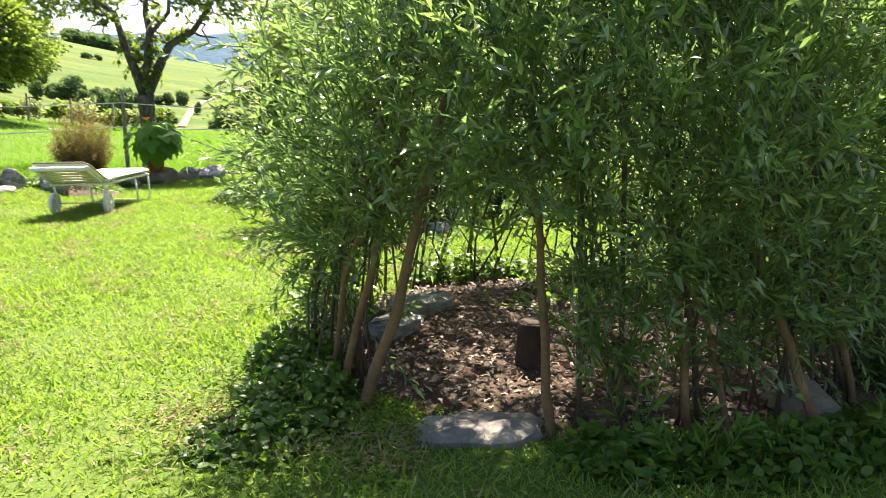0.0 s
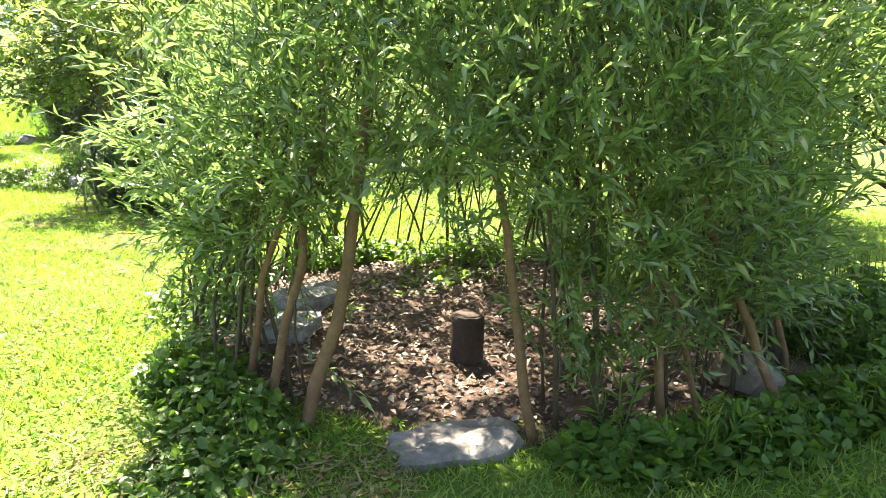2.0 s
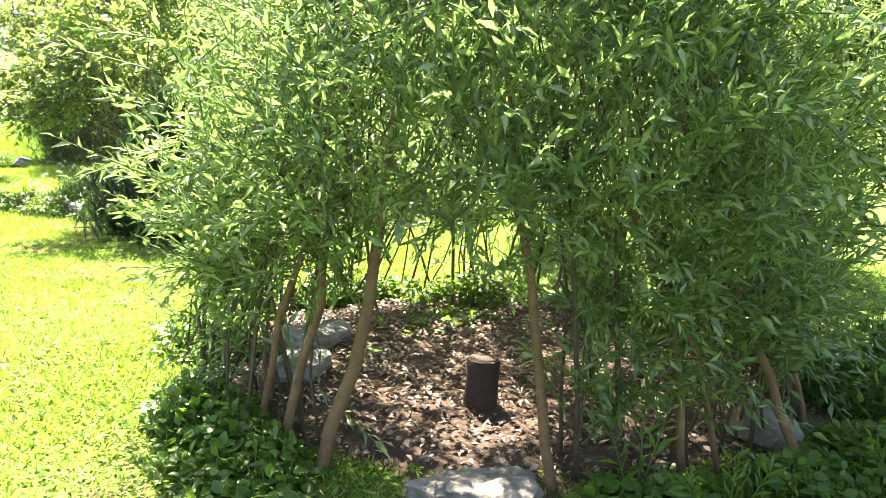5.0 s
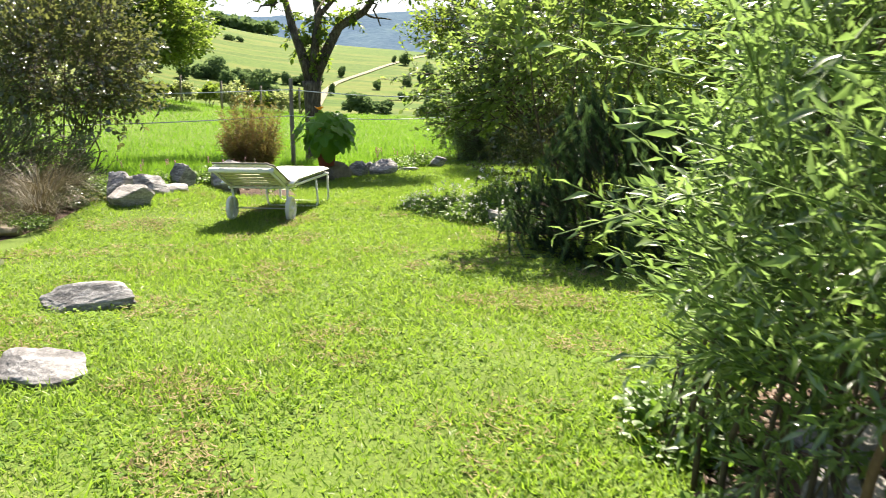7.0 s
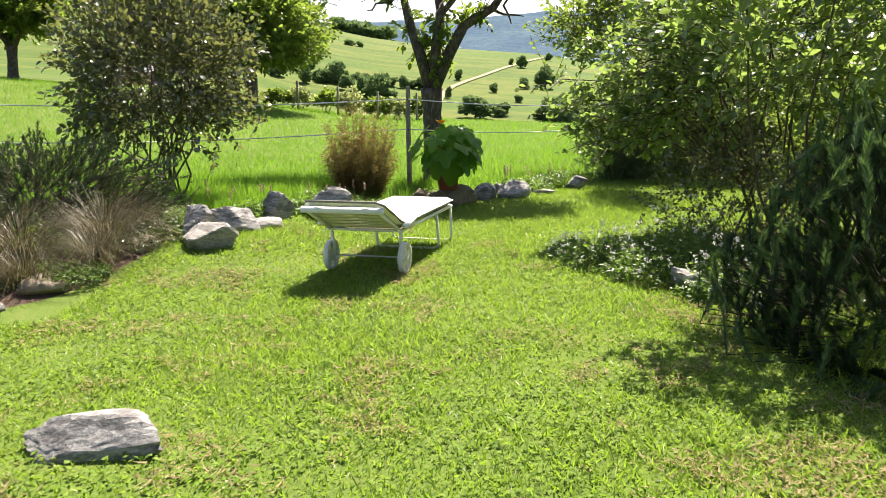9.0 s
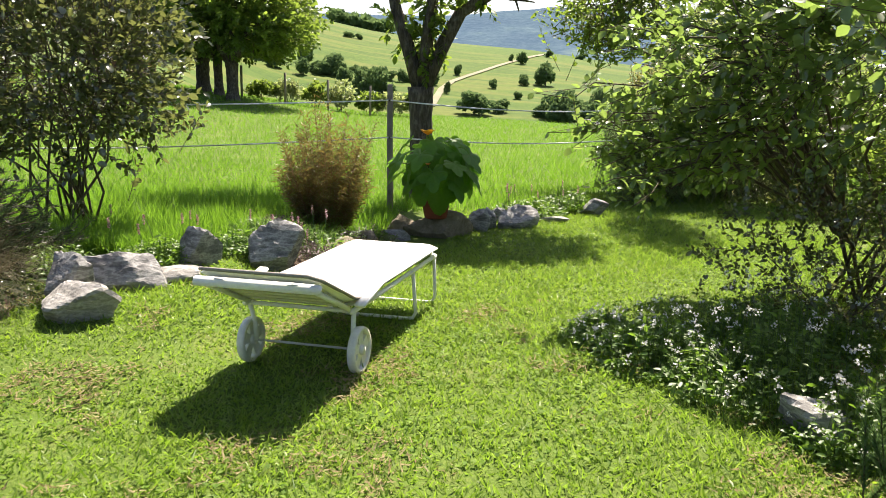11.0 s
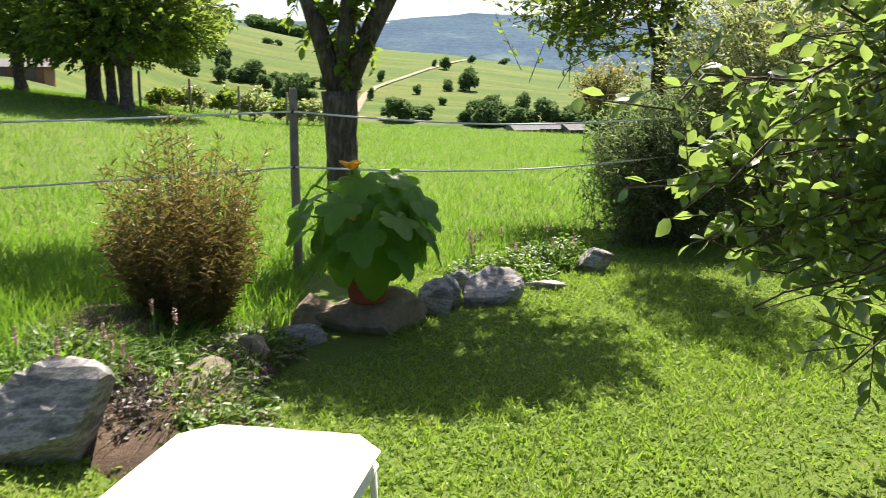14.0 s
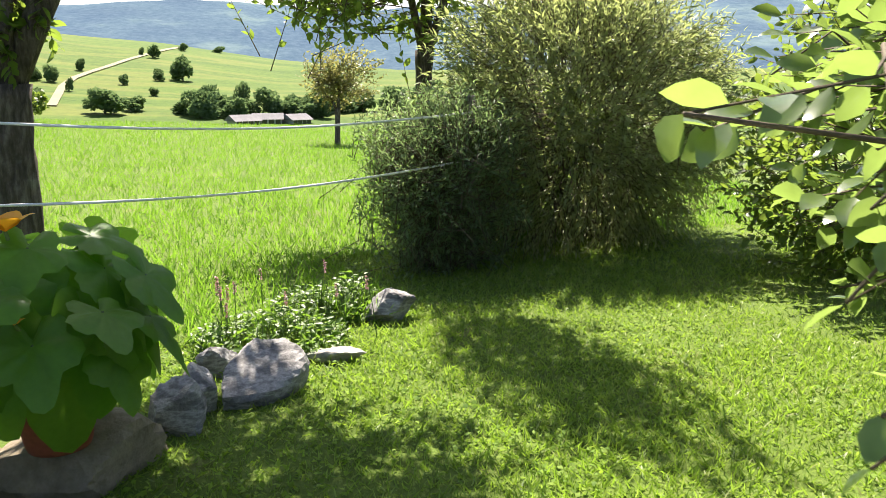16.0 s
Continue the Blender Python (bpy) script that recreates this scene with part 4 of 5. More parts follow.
# ---- stones ----
G = "stones along the lawn edge"
rock("lawn_rock", (-1.24, 2.86, 0), (0.56, 0.3, 0.22), 3, M_ROCK, 0.2, "low angular grey rock set in the lawn", group="rocks set in the lawn", sink=0.42)
rock("lawn_rock", (-1.1, 1.64, 0), (0.42, 0.34, 0.22), 8, M_ROCK, 0.55, "flat-topped grey rock set in the lawn", group="rocks set in the lawn", sink=0.32)
for i, (x, y, sx, sy, sz, turn, mat, text) in enumerate([
        (-1.95, 6.42, 0.4, 0.34, 0.27, 0.5, M_ROCKW, "pale low edging stone beside the bed"),
        (-2.12, 6.7, 0.3, 0.28, 0.4, 0.9, M_ROCK, "grey edging stone with a sloping face"),
        (-1.95, 7.02, 0.48, 0.36, 0.34, 0.3, M_ROCK, "large grey angular edging stone"),
        (-1.68, 7.28, 0.34, 0.22, 0.16, 0.4, M_ROCKW, "low pale edging stone"),
        (-1.7, 7.7, 0.28, 0.2, 0.46, 0.5, M_ROCK, "upright pointed grey edging stone"),
        (-1.24, 8.02, 0.46, 0.4, 0.49, 0.4, M_ROCK, "large rounded grey boulder at the lawn edge"),
        (-0.88, 8.72, 0.3, 0.24, 0.26, 0.9, M_ROCKM, "brown edging stone half hidden by plants"),
        (-0.72, 9.2, 0.24, 0.2, 0.2, 0.2, M_ROCKM, "small dark stone at the foot of the bank"),
        (-0.54, 9.6, 0.32, 0.22, 0.2, 0.4, M_ROCK, "blue-grey flat edging stone"),
        (-0.46, 9.96, 0.42, 0.26, 0.26, 0.2, M_ROCKM, "flat brown stone beside the broad pot stone"),
        (0.27, 10.16, 0.2, 0.16, 0.36, 0.2, M_ROCK, "dark upright stone beside the pot"),
        (0.41, 10.34, 0.2, 0.17, 0.27, 0.9, M_ROCK, "narrow grey stone beside the pot"),
        (0.66, 10.48, 0.4, 0.28, 0.32, 0.5, M_ROCK, "grey layered rock at the lawn edge"),
        (0.55, 10.8, 0.25, 0.2, 0.3, 0.1, M_ROCK, "small grey rock behind the edging"),
        (1.1, 10.75, 0.26, 0.1, 0.11, -0.5, M_ROCKW, "small pale stone in the grass"),
        (1.6, 11.35, 0.28, 0.22, 0.24, 0.2, M_ROCK, "block-shaped grey stone at the lawn edge"),
        (1.68, 5.38, 0.36, 0.26, 0.34, 0.5, M_ROCK, "grey rock under the pine bush"),
        (-2.5, 6.28, 0.34, 0.24, 0.2, 0.3, M_ROCKM, "dark rock at the rim of the bed"),
        (-2.75, 5.35, 0.3, 0.24, 0.2, 0.8, M_ROCKM, "brown rock at the rim of the bed"),
        (-2.9, 4.8, 0.26, 0.24, 0.24, 0.8, M_ROCK, "grey rock at the rim of the bed"),
        (2.75, 3.4, 0.36, 0.28, 0.24, 0.2, M_ROCK, "grey rock behind the pine bush")]):
    rock("edging_stone", (x, y, 0), (sx, sy, sz), 60 + i, mat, turn, text, group=G)
rock("plinth_stone", (-0.1, 9.84, 0), (0.54, 0.44, 0.38), 77, M_ROCKM, 0.05, "broad mossy brown stone under the flower pot", sink=0.28)


# ---- squash in its pot ----
def lobed_leaf(rng, size):
    """A five-lobed leaf, cupped and veined; stalk at the origin, tip towards +y."""
    b = Build()
    n = 40
    a = np.linspace(-math.pi, math.pi, n, endpoint=False)
    lobes = 0.58 + 0.25 * np.abs(np.cos(a * 2.5)) + 0.1 * np.cos(a) + 0.24 * np.exp(-(a / 0.3) ** 2)
    lobes *= np.where(np.abs(a) > 2.85, 0.4, 1.0) * (1 + 0.03 * np.sin(a * 19) + rng.normal(size=n) * 0.015)
    v, f = [(0, 0, 0)], []
    curl = rng.uniform(0.25, 0.5)
    for k, s in enumerate((0.35, 0.7, 1.0)):
        for q, l in zip(a, lobes):
            x, y = s * l * math.sin(q), s * l * math.cos(q)
            z = -curl * (x * x + y * y) * 0.55 + 0.1 * abs(x) + 0.05 * math.cos(q * 5) * s + rng.normal() * 0.012
            v.append((x * size, y * size, z * size))
    for i in range(n):
        j = (i + 1) % n
        f.append((0, 1 + j, 1 + i))
        for k in range(2):
            p, q = 1 + k * n + i, 1 + k * n + j
            f += [(p, q, q + n), (p, q + n, p + n)]
    b.add(v, f)
    return b


def squash():
    rng = np.random.RandomState(9)
    X, Y, Z = -0.12, 9.74, 0.19
    pot = thing("flower_pot", (X, Y, Z), "red-brown terracotta pot standing on a broad stone", "pot")
    b = Build()
    tube(b, [(0, 0, 0), (0, 0, 0.02), (0, 0, 0.2), (0, 0, 0.205), (0, 0, 0.25), (0, 0, 0.252), (0, 0, 0.22)], [0.1, 0.108, 0.14, 0.155, 0.158, 0.14, 0.13], 28)
    part("pot_body", b, M_POT, pot)
    b = Build()
    tube(b, [(0, 0, 0.2), (0, 0, 0.225)], [0.132, 0.125], 20)
    part("potting_soil", b, M_SOIL, pot)
    root = thing("squash_plant", (X, Y, Z + 0.22), "large-leaved squash plant with an orange flower in a pot", "plant")
    # bearing, reach, height, size, hang
    rows = []
    for i in range(22):
        a = i * 2.399 + rng.uniform(-0.2, 0.2)
        tier = i / 22
        out = (0.1 + 0.26 * math.sin(min(1, 0.1 + tier * 1.1) * 2.2)) * rng.uniform(0.8, 1.25)
        z = 0.1 + 0.4 * (1 - tier) + rng.uniform(-0.05, 0.05)
        rows.append((a, out, z, rng.uniform(0.14, 0.2), rng.uniform(0.15, 0.75) + 0.5 * tier))
    rows += [(-1.45, 0.24, 0.17, 0.29, 1.5), (-0.95, 0.27, 0.22, 0.24, 1.35), (-2.1, 0.26, 0.2, 0.25, 1.4), (-0.2, 0.3, 0.26, 0.23, 1.3), (0.3, 0.3, 0.2, 0.22, 1.4), (-2.9, 0.28, 0.2, 0.23, 1.4),
             (-1.8, 0.2, 0.36, 0.21, 1.0), (-1.1, 0.18, 0.38, 0.2, 0.9), (-0.5, 0.22, 0.4, 0.2, 0.8)]
    for a, out, z, size, hang in rows:
        tip = np.array([out * math.cos(a), out * math.sin(a), z])
        b = Build()
        tube(b, [(0.02 * math.cos(a), 0.02 * math.sin(a), 0), tip * [0.4, 0.4, 0.75] + [0, 0, 0.04], tip], [0.008, 0.007, 0.005], 6)
        stalk = part("stalk", b, M_GREENSTEM, root)
        leaf = part("leaf", lobed_leaf(rng, size), M_SQUASH, root)
        leaf.rotation_euler = Euler((-hang, rng.uniform(-0.25, 0.25), a - math.pi / 2))
        leaf.location = tip
    for a, out, z in ((-1.85, 0.24, 0.56), (-1.75, 0.33, 0.3)):
        b = Build()
        p = np.array([out * math.cos(a), out * math.sin(a), z])
        n = 5
        for k in range(n):
            q = 2 * math.pi * k / n
            d = np.array([[math.cos(q), math.sin(q), 0.7]])
            s = 0.1 if z > 0.4 else 0.035
            scatter(b, OVAL, p[None], d, np.array([[-math.cos(q), -math.sin(q), 1.0]]), s, s * 0.75)
        part("flower", b, M_ORANGE, root, "open orange squash flower")
        b = Build()
        tube(b, [(0, 0, 0.02), p * [0.5, 0.5, 0.6], p], 0.006, 6)
        part("flower_stalk", b, M_GREENSTEM, root)


squash()

# ---- garden shrubs ----
shrub("leafy_shrub", (-3.35, 9.2, 0), (1.3, 1.0, 1.45), 0.02, 16, 820, 11, OVAL, 0.08, 0.048, M_SHRUB,
      "tall open shrub with small dark glossy leaves", seed=4, twig=0.6, stem_r=0.014, spread=0.2, flat=-0.8)
shrub("dusky_shrub", (2.35, 6.9, 0), (0.75, 0.6, 0.55), -0.1, 8, 420, 9, OVAL, 0.04, 0.022, M_SHRUB, "low dusky shrub with small leaves under the fruit bush", seed=25, twig=0.25, stem_r=0.006, flat=-1.0)
shrub("variegated_shrub", (-2.2, 2.95, 0), (0.5, 0.5, 0.42), 0.06, 12, 420, 9, OVAL, 0.06, 0.04, M_VARIEG,
      "compact shrub with cream-edged green leaves", seed=5, twig=0.25, stem_r=0.008)


def plum():
    """Broad leafy fruit bush whose boughs hang over the lawn."""
    root = shrub("plum_bush", (2.75, 7.6, 0), (1.55, 1.2, 1.55), 0.2, 9, 1150, 9, OVAL, 0.085, 0.05, M_PLUM,
                 "broad fruit bush with oval green leaves hanging over the lawn", seed=8, twig=0.5, stem_r=0.014, spread=0.15, flat=-0.7)
    rng = np.random.RandomState(18)
    boughs = [((1.9, 7.7, 1.5), (0.6, 7.45, 1.36)), ((1.9, 7.6, 1.3), (0.68, 7.28, 1.12)), ((2.0, 7.7, 1.2), (0.95, 7.5, 0.92)), ((1.9, 7.5, 1.7), (0.95, 7.2, 1.6)),
              ((2.2, 7.5, 1.0), (0.95, 7.12, 0.8)), ((1.8, 7.5, 1.5), (1.0, 7.0, 1.3)), ((2.0, 7.8, 1.6), (1.05, 7.62, 1.3)), ((2.0, 7.6, 1.1), (0.85, 7.38, 1.02)),
              ((2.0, 7.4, 1.6), (1.25, 6.95, 1.45)), ((2.1, 7.4, 1.1), (1.25, 6.9, 1.05)), ((1.9, 7.6, 1.8), (1.0, 7.5, 1.75)), ((1.8, 7.4, 1.0), (1.15, 6.95, 0.7)), ((2.0, 7.8, 1.3), (0.94, 7.55, 1.12)), ((2.0, 7.8, 1.4), (1.05, 7.62, 1.22)), ((2.0, 7.6, 1.1), (0.98, 7.42, 0.95)), ((2.0, 7.6, 1.0), (1.15, 7.45, 0.85)),
              ((2.4, 7.9, 1.5), (1.45, 7.75, 1.5)), ((2.4, 7.9, 1.3), (1.4, 7.9, 1.2)), ((2.4, 8.0, 1.7), (1.5, 8.1, 1.75)), ((2.5, 8.0, 1.1), (1.55, 8.1, 0.95)), ((2.3, 7.7, 1.6), (1.3, 7.6, 1.55)),
              ((2.5, 7.9, 1.0), (1.6, 7.9, 0.75)), ((2.4, 8.2, 1.4), (1.6, 8.4, 1.4)), ((2.3, 7.6, 1.2), (1.35, 7.55, 1.05))]
    base = np.array([2.75, 7.6, 0])
    for s, e in boughs:
        s, e = np.array(s) - base, np.array(e) - base
        b = Build()
        limb(b, rng, s, e, 0.008, 0.0025, 7, 0.3)
        limb(b, rng, (0, 0, 0.4), s, 0.014, 0.008, 6, 0.2)
        bough = part("bough", b, M_TWIG, root)
        d = unit(e - s)
        n = 9
        t = rng.uniform(0.25, 0.85, n)[:, None]
        a = s + (e - s) * t
        z = a + unit(d + rng.normal(size=(n, 3)) * 0.8 + [0, 0, -0.1]) * rng.uniform(0.08, 0.2, (n, 1))
        a, z = np.concatenate([a, (s + (e - s) * 0.55)[None]]), np.concatenate([z, e[None]])
        b = Build()
        prisms(b, a, z, 0.003, 0.0015)
        part("twigs", b, M_TWIG, bough)
        b = Build()
        leaves_on(b, rng, a, z, 8, OVAL, 0.068, 0.042, 0.15, 0.9, 0.2)
        part("leaves", b, M_PLUM, bough)


plum()
shrub("plum_bush", (2.35, 5.15, 0), (1.15, 0.85, 0.62), 1.38, 4, 340, 9, OVAL, 0.085, 0.052, M_PLUM,
      "broad fruit bush with oval green leaves above the pines", seed=28, twig=0.45, stem_r=0.011, spread=0.15, flat=-1.0)


def shoots(name, loc, rad, n, shoot, needles, length, mat, label, seed, category="shrub", flat=False, nw=0.0022, wood=M_TWIG, out=0.5, tip_mat=None, fan=0.8):
    """A dense conifer: many shoots set with needles."""
    rng = np.random.RandomState(seed)
    root = thing(name, loc, label, category)
    d = rand_dirs(rng, n * 3)
    d = d[d[:, 2] > -0.15][:n]
    lump = np.array([1 + 0.28 * noise.noise((p[0] * 2.6, p[1] * 2.6, p[2] * 2.6 + seed)) for p in d])
    depth = rng.uniform(0.45, 1, len(d)) ** 0.5
    e = d * np.array(rad) * (lump * depth)[:, None] + [0, 0, 0.1]
    up = unit(d * (0.9 if flat else out) + [0, 0, 0.15 if flat else 0.6] + rng.normal(size=d.shape) * 0.3)
    s = e - up * shoot * rng.uniform(0.7, 1.4, (len(d), 1))
    s[:, 2] = np.maximum(s[:, 2], 0.02)
    b = Build()
    core = s * [0.8, 0.8, 0.88]
    prisms(b, core, s, 0.004, 0.003)
    prisms(b, s, e, 0.003, 0.002)
    part("branches", b, wood, root)
    k = needles
    # outermost shoots take tip_mat; on the pines its colour includes painted sunlight
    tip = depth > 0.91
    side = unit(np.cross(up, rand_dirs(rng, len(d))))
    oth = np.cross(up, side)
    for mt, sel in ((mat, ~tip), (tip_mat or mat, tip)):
        m = int(sel.sum())
        t = rng.uniform(0.0, 1.0, (m, k)) ** 0.8
        ang = rng.uniform(0, 6.28, (m, k))
        lat = np.cos(ang)[..., None] * side[sel][:, None] + np.sin(ang)[..., None] * oth[sel][:, None]
        pos = (s[sel][:, None] + (e - s)[sel][:, None] * t[..., None]).reshape(-1, 3)
        al = (up[sel][:, None] * 1.0 + lat * fan).reshape(-1, 3)
        b = Build()
        scatter(b, NEEDLE, pos, al, lat.reshape(-1, 3)[::-1], length * rng.uniform(0.7, 1.2, len(pos)), nw)
        part("needles", b, mt, root, "pale needle tips, brightened further by painted sunlight" if tip_mat and mt is tip_mat else "")
    return root


shoots("pine_bush", (2.38, 4.1, 0), (0.85, 1.05, 1.2), 900, 0.2, 160, 0.05, M_NEEDLE, "dense dark green mountain pine bush", 12, nw=0.0042, out=0.25, wood=M_STUMP, tip_mat=M_NEEDLE_SUNLIT_TIP, fan=0.6)
shoots("pine_bush", (3.35, 4.75, 0), (0.9, 0.9, 1.1), 600, 0.2, 120, 0.05, M_NEEDLE, "dense dark green mountain pine bush", 13, nw=0.0048, out=0.25, wood=M_STUMP, tip_mat=M_NEEDLE_SUNLIT_TIP, fan=0.6)
shoots("juniper_bush", (-3.7, 7.2, 0), (1.4, 0.8, 0.85), 1000, 0.22, 70, 0.04, M_JUNIPER, "low spreading dark juniper in the bed", 14, flat=True, nw=0.006)
shoots("juniper_bush", (-4.0, 6.1, 0), (1.0, 0.8, 0.65), 800, 0.22, 70, 0.04, M_JUNIPER, "low spreading dark juniper in the bed", 15, flat=True, nw=0.006)
shrub("thuja_bush", (2.4, 12.5, 0), (0.72, 0.65, 1.02), -0.35, 8, 1500, 15, NARROW, 0.055, 0.013, M_THUJA, "grey-green feathery evergreen bush at the lawn edge", seed=16, twig=0.5, stem_r=0.012, flat=-1.0)
shrub("sallow_bush", (4.05, 13.15, 0), (1.6, 1.2, 1.55), -0.4, 14, 3600, 14, NARROW, 0.08, 0.02, M_SALLOW, "rounded grey-green sallow bush with fine leaves", seed=17, twig=0.5, stem_r=0.012, flat=-1.0)
# added shrub, not known to stand there: keeps meadow light from shining through the sallow
shrub("dark_shrub", (4.1, 14.3, 0), (1.5, 0.8, 1.0), -0.35, 8, 800, 10, OVAL, 0.08, 0.045, M_TREE, "dark green shrub added behind the sallow to darken its base", seed=29, twig=0.5, flat=-1.0)
shrub("dark_shrub", (5.3, 10.9, 0), (1.3, 1.4, 1.3), -0.35, 10, 1100, 10, OVAL, 0.08, 0.045, M_TREE, "dark green shrub in shade behind the lawn", seed=18, twig=0.5, flat=-1.0)
shrub("hazel_shrub", (5.2, 6.6, 0), (1.5, 1.5, 1.6), 0.1, 14, 1100, 10, OVAL, 0.09, 0.065, M_PLUM, "tall bright green hazel shrub behind the pines", seed=21, twig=0.55, stem_r=0.02)
shrub("hazel_shrub", (5.6, 2.6, 0), (1.5, 1.6, 1.6), 0.2, 14, 1100, 10, OVAL, 0.09, 0.065, M_PLUM, "tall bright green hazel shrub behind the hut", seed=19, twig=0.55, stem_r=0.02)
shrub("hazel_shrub", (4.9, -0.9, 0), (1.2, 1.2, 1.5), 0.15, 14, 900, 10, OVAL, 0.09, 0.065, M_PLUM, "tall bright green hazel shrub beside the hut", seed=20, twig=0.55, stem_r=0.02)


def spirea():
    rng = np.random.RandomState(23)
    root = thing("spirea_bush", (-1.15, 9.75, 0), "upright feathery bush with rust-red and green leaves", "shrub")
    n = 250
    a, r = rng.uniform(0, 6.28, n), np.sqrt(rng.uniform(0, 1, n))
    foot = np.stack([0.16 * r * np.cos(a), 0.16 * r * np.sin(a), np.full(n, -0.03)], -1)
    h = rng.uniform(0.45, 1.2, n) * (1.1 - 0.3 * r)
    top = np.stack([0.5 * r * np.cos(a), 0.5 * r * np.sin(a), h], -1) + rng.normal(size=(n, 3)) * 0.04
    b = Build()
    prisms(b, foot, top, 0.004, 0.0015)
    part("stems", b, M_ROD, root)
    b = Build()
    leaves_on(b, rng, foot, top, 46, NARROW, 0.08, 0.011, 0.14, 1.4, 0.1)
    part("foliage", b, M_SPIREA, root)


spirea()


def arching_grass(name, loc, n, length, mat, label, seed, width=0.006, spread=0.2):
    rng = np.random.RandomState(seed)
    root = thing(name, loc, label, "grass")
    b = Build()
    a = rng.uniform(0, 6.28, n)
    out = np.stack([np.cos(a), np.sin(a), np.zeros(n)], -1)
    foot = out * spread * rng.uniform(0, 1, (n, 1))
    L = length * rng.uniform(0.6, 1.1, n)[:, None]
    lean = rng.uniform(0.3, 1.0, (n, 1))
    prev, w = foot, np.full(n, width)
    side = np.stack([-np.sin(a), np.cos(a), np.zeros(n)], -1)
    V = []
    for t in (0, 0.33, 0.66, 1.0):
        p = foot + out * lean * L * t ** 1.4 + np.array([0, 0, 1]) * L * (0.85 * t - 0.75 * lean * t ** 2.2) + [0, 0, -0.01]
        ww = width * (1 - 0.85 * t)
        V += [p - side * ww / 2, p + side * ww / 2]
    v = np.stack(V, 1)
    f = np.array([[0, 1, 3], [0, 3, 2], [2, 3, 5], [2, 5, 4], [4, 5, 7], [4, 7, 6]])
    b.add(v, f[None] + 8 * np.arange(n)[:, None, None])
    part("blades", b, mat, root)


for i, (x, y, n, L) in enumerate([(-2.75, 6.35, 520, 0.75), (-3.15, 5.85, 520, 0.8), (-2.9, 5.4, 400, 0.55), (-3.0, 6.85, 450, 0.7), (-3.6, 5.2, 300, 0.6), (-3.5, 6.4, 450, 0.75), (-2.6, 5.85, 380, 0.55), (-2.75, 6.9, 420, 0.6), (-3.3, 4.9, 380, 0.6)]):
    arching_grass("ornamental_grass", (x, y, 0.05), n, L, M_DRY, "straw-coloured arching tuft of ornamental grass", 70 + i)

for i, (x, y, rx, ry, h) in enumerate([(-2.75, 5.55, 0.4, 0.3, 0.2), (-2.6, 6.5, 0.35, 0.5, 0.25), (-3.2, 6.2, 0.5, 0.6, 0.35), (-3.4, 5.3, 0.5, 0.5, 0.3), (-2.55, 7.2, 0.35, 0.35, 0.3)]):
    ground_cover("bed_plants", (x, y, 0.04), rx, ry, h, 520, 0.045, 0.35, M_SHRUB if i % 2 else M_COVER, "low dull green plants filling the soil bed", 140 + i, NARROW, group="plants in the bed")
for i, (x, y, n, L) in enumerate([(-1.0, 8.75, 260, 0.34), (-0.72, 9.15, 220, 0.3), (-1.4, 8.65, 260, 0.36), (-0.85, 8.4, 240, 0.28), (-1.15, 9.2, 240, 0.36)]):
    arching_grass("bank_grass", (x, y, 0.03), n, L, M_DRY if i % 2 else M_MEADOW, "loose tuft of narrow leaves on the soil bank", 170 + i, 0.008, 0.25)

# low flowering plants under the pine and along the bank
for i, (x, y, rx, ry, h) in enumerate([(1.6, 5.8, 0.45, 0.45, 0.5), (1.2, 6.25, 0.35, 0.4, 0.34), (1.95, 6.5, 0.5, 0.4, 0.55), (1.8, 5.2, 0.3, 0.3, 0.42), (1.0, 6.6, 0.25, 0.25, 0.2)]):
    p = ground_cover("flowering_perennial", (x, y, 0), rx, ry, h, 620, 0.045, 0.45, M_COVER, "low perennial with small white flower heads", 90 + i, category="flowers", group="white flowers beside the pine")
    rng = np.random.RandomState(190 + i)
    n = 40
    a, r = rng.uniform(0, 6.28, n), np.sqrt(rng.uniform(0, 1, n))
    c = np.stack([rx * r * np.cos(a), ry * r * np.sin(a), h * (1 - 0.7 * r * r) * rng.uniform(0.7, 1.05, n)], -1)
    b = Build()
    for _ in range(10):
        scatter(b, CLUMP, c + rng.normal(size=(n, 3)) * 0.008, rng.normal(size=(n, 3)) + [0, 0, 0.4], rng.normal(size=(n, 3)) + [0, 0, 1], 0.013, 0.011)
    part("flower_heads", b, M_WHITEFLOWER, p)
for i, (x, y, rx, ry, h) in enumerate([(-1.2, 9.0, 0.35, 0.4, 0.2), (-0.85, 9.2, 0.25, 0.35, 0.16), (-1.55, 8.8, 0.35, 0.4, 0.22), (-1.5, 8.35, 0.3, 0.35, 0.26), (-0.95, 8.75, 0.3, 0.4, 0.24), (-2.05, 7.7, 0.3, 0.25, 0.22), (-0.7, 9.35, 0.2, 0.25, 0.18), (0.85, 11.1, 0.35, 0.3, 0.26), (1.3, 11.6, 0.35, 0.25, 0.3), (-2.4, 7.1, 0.3, 0.3, 0.2), (-0.72, 8.35, 0.2, 0.35, 0.17)]):
    ground_cover("bank_plants", (x, y, 0.02), rx * 1.2, ry * 1.2, h, 480, 0.055, 0.4, M_COVER, "mixed low green plants among the edging stones", 110 + i, group="plants on the bank")


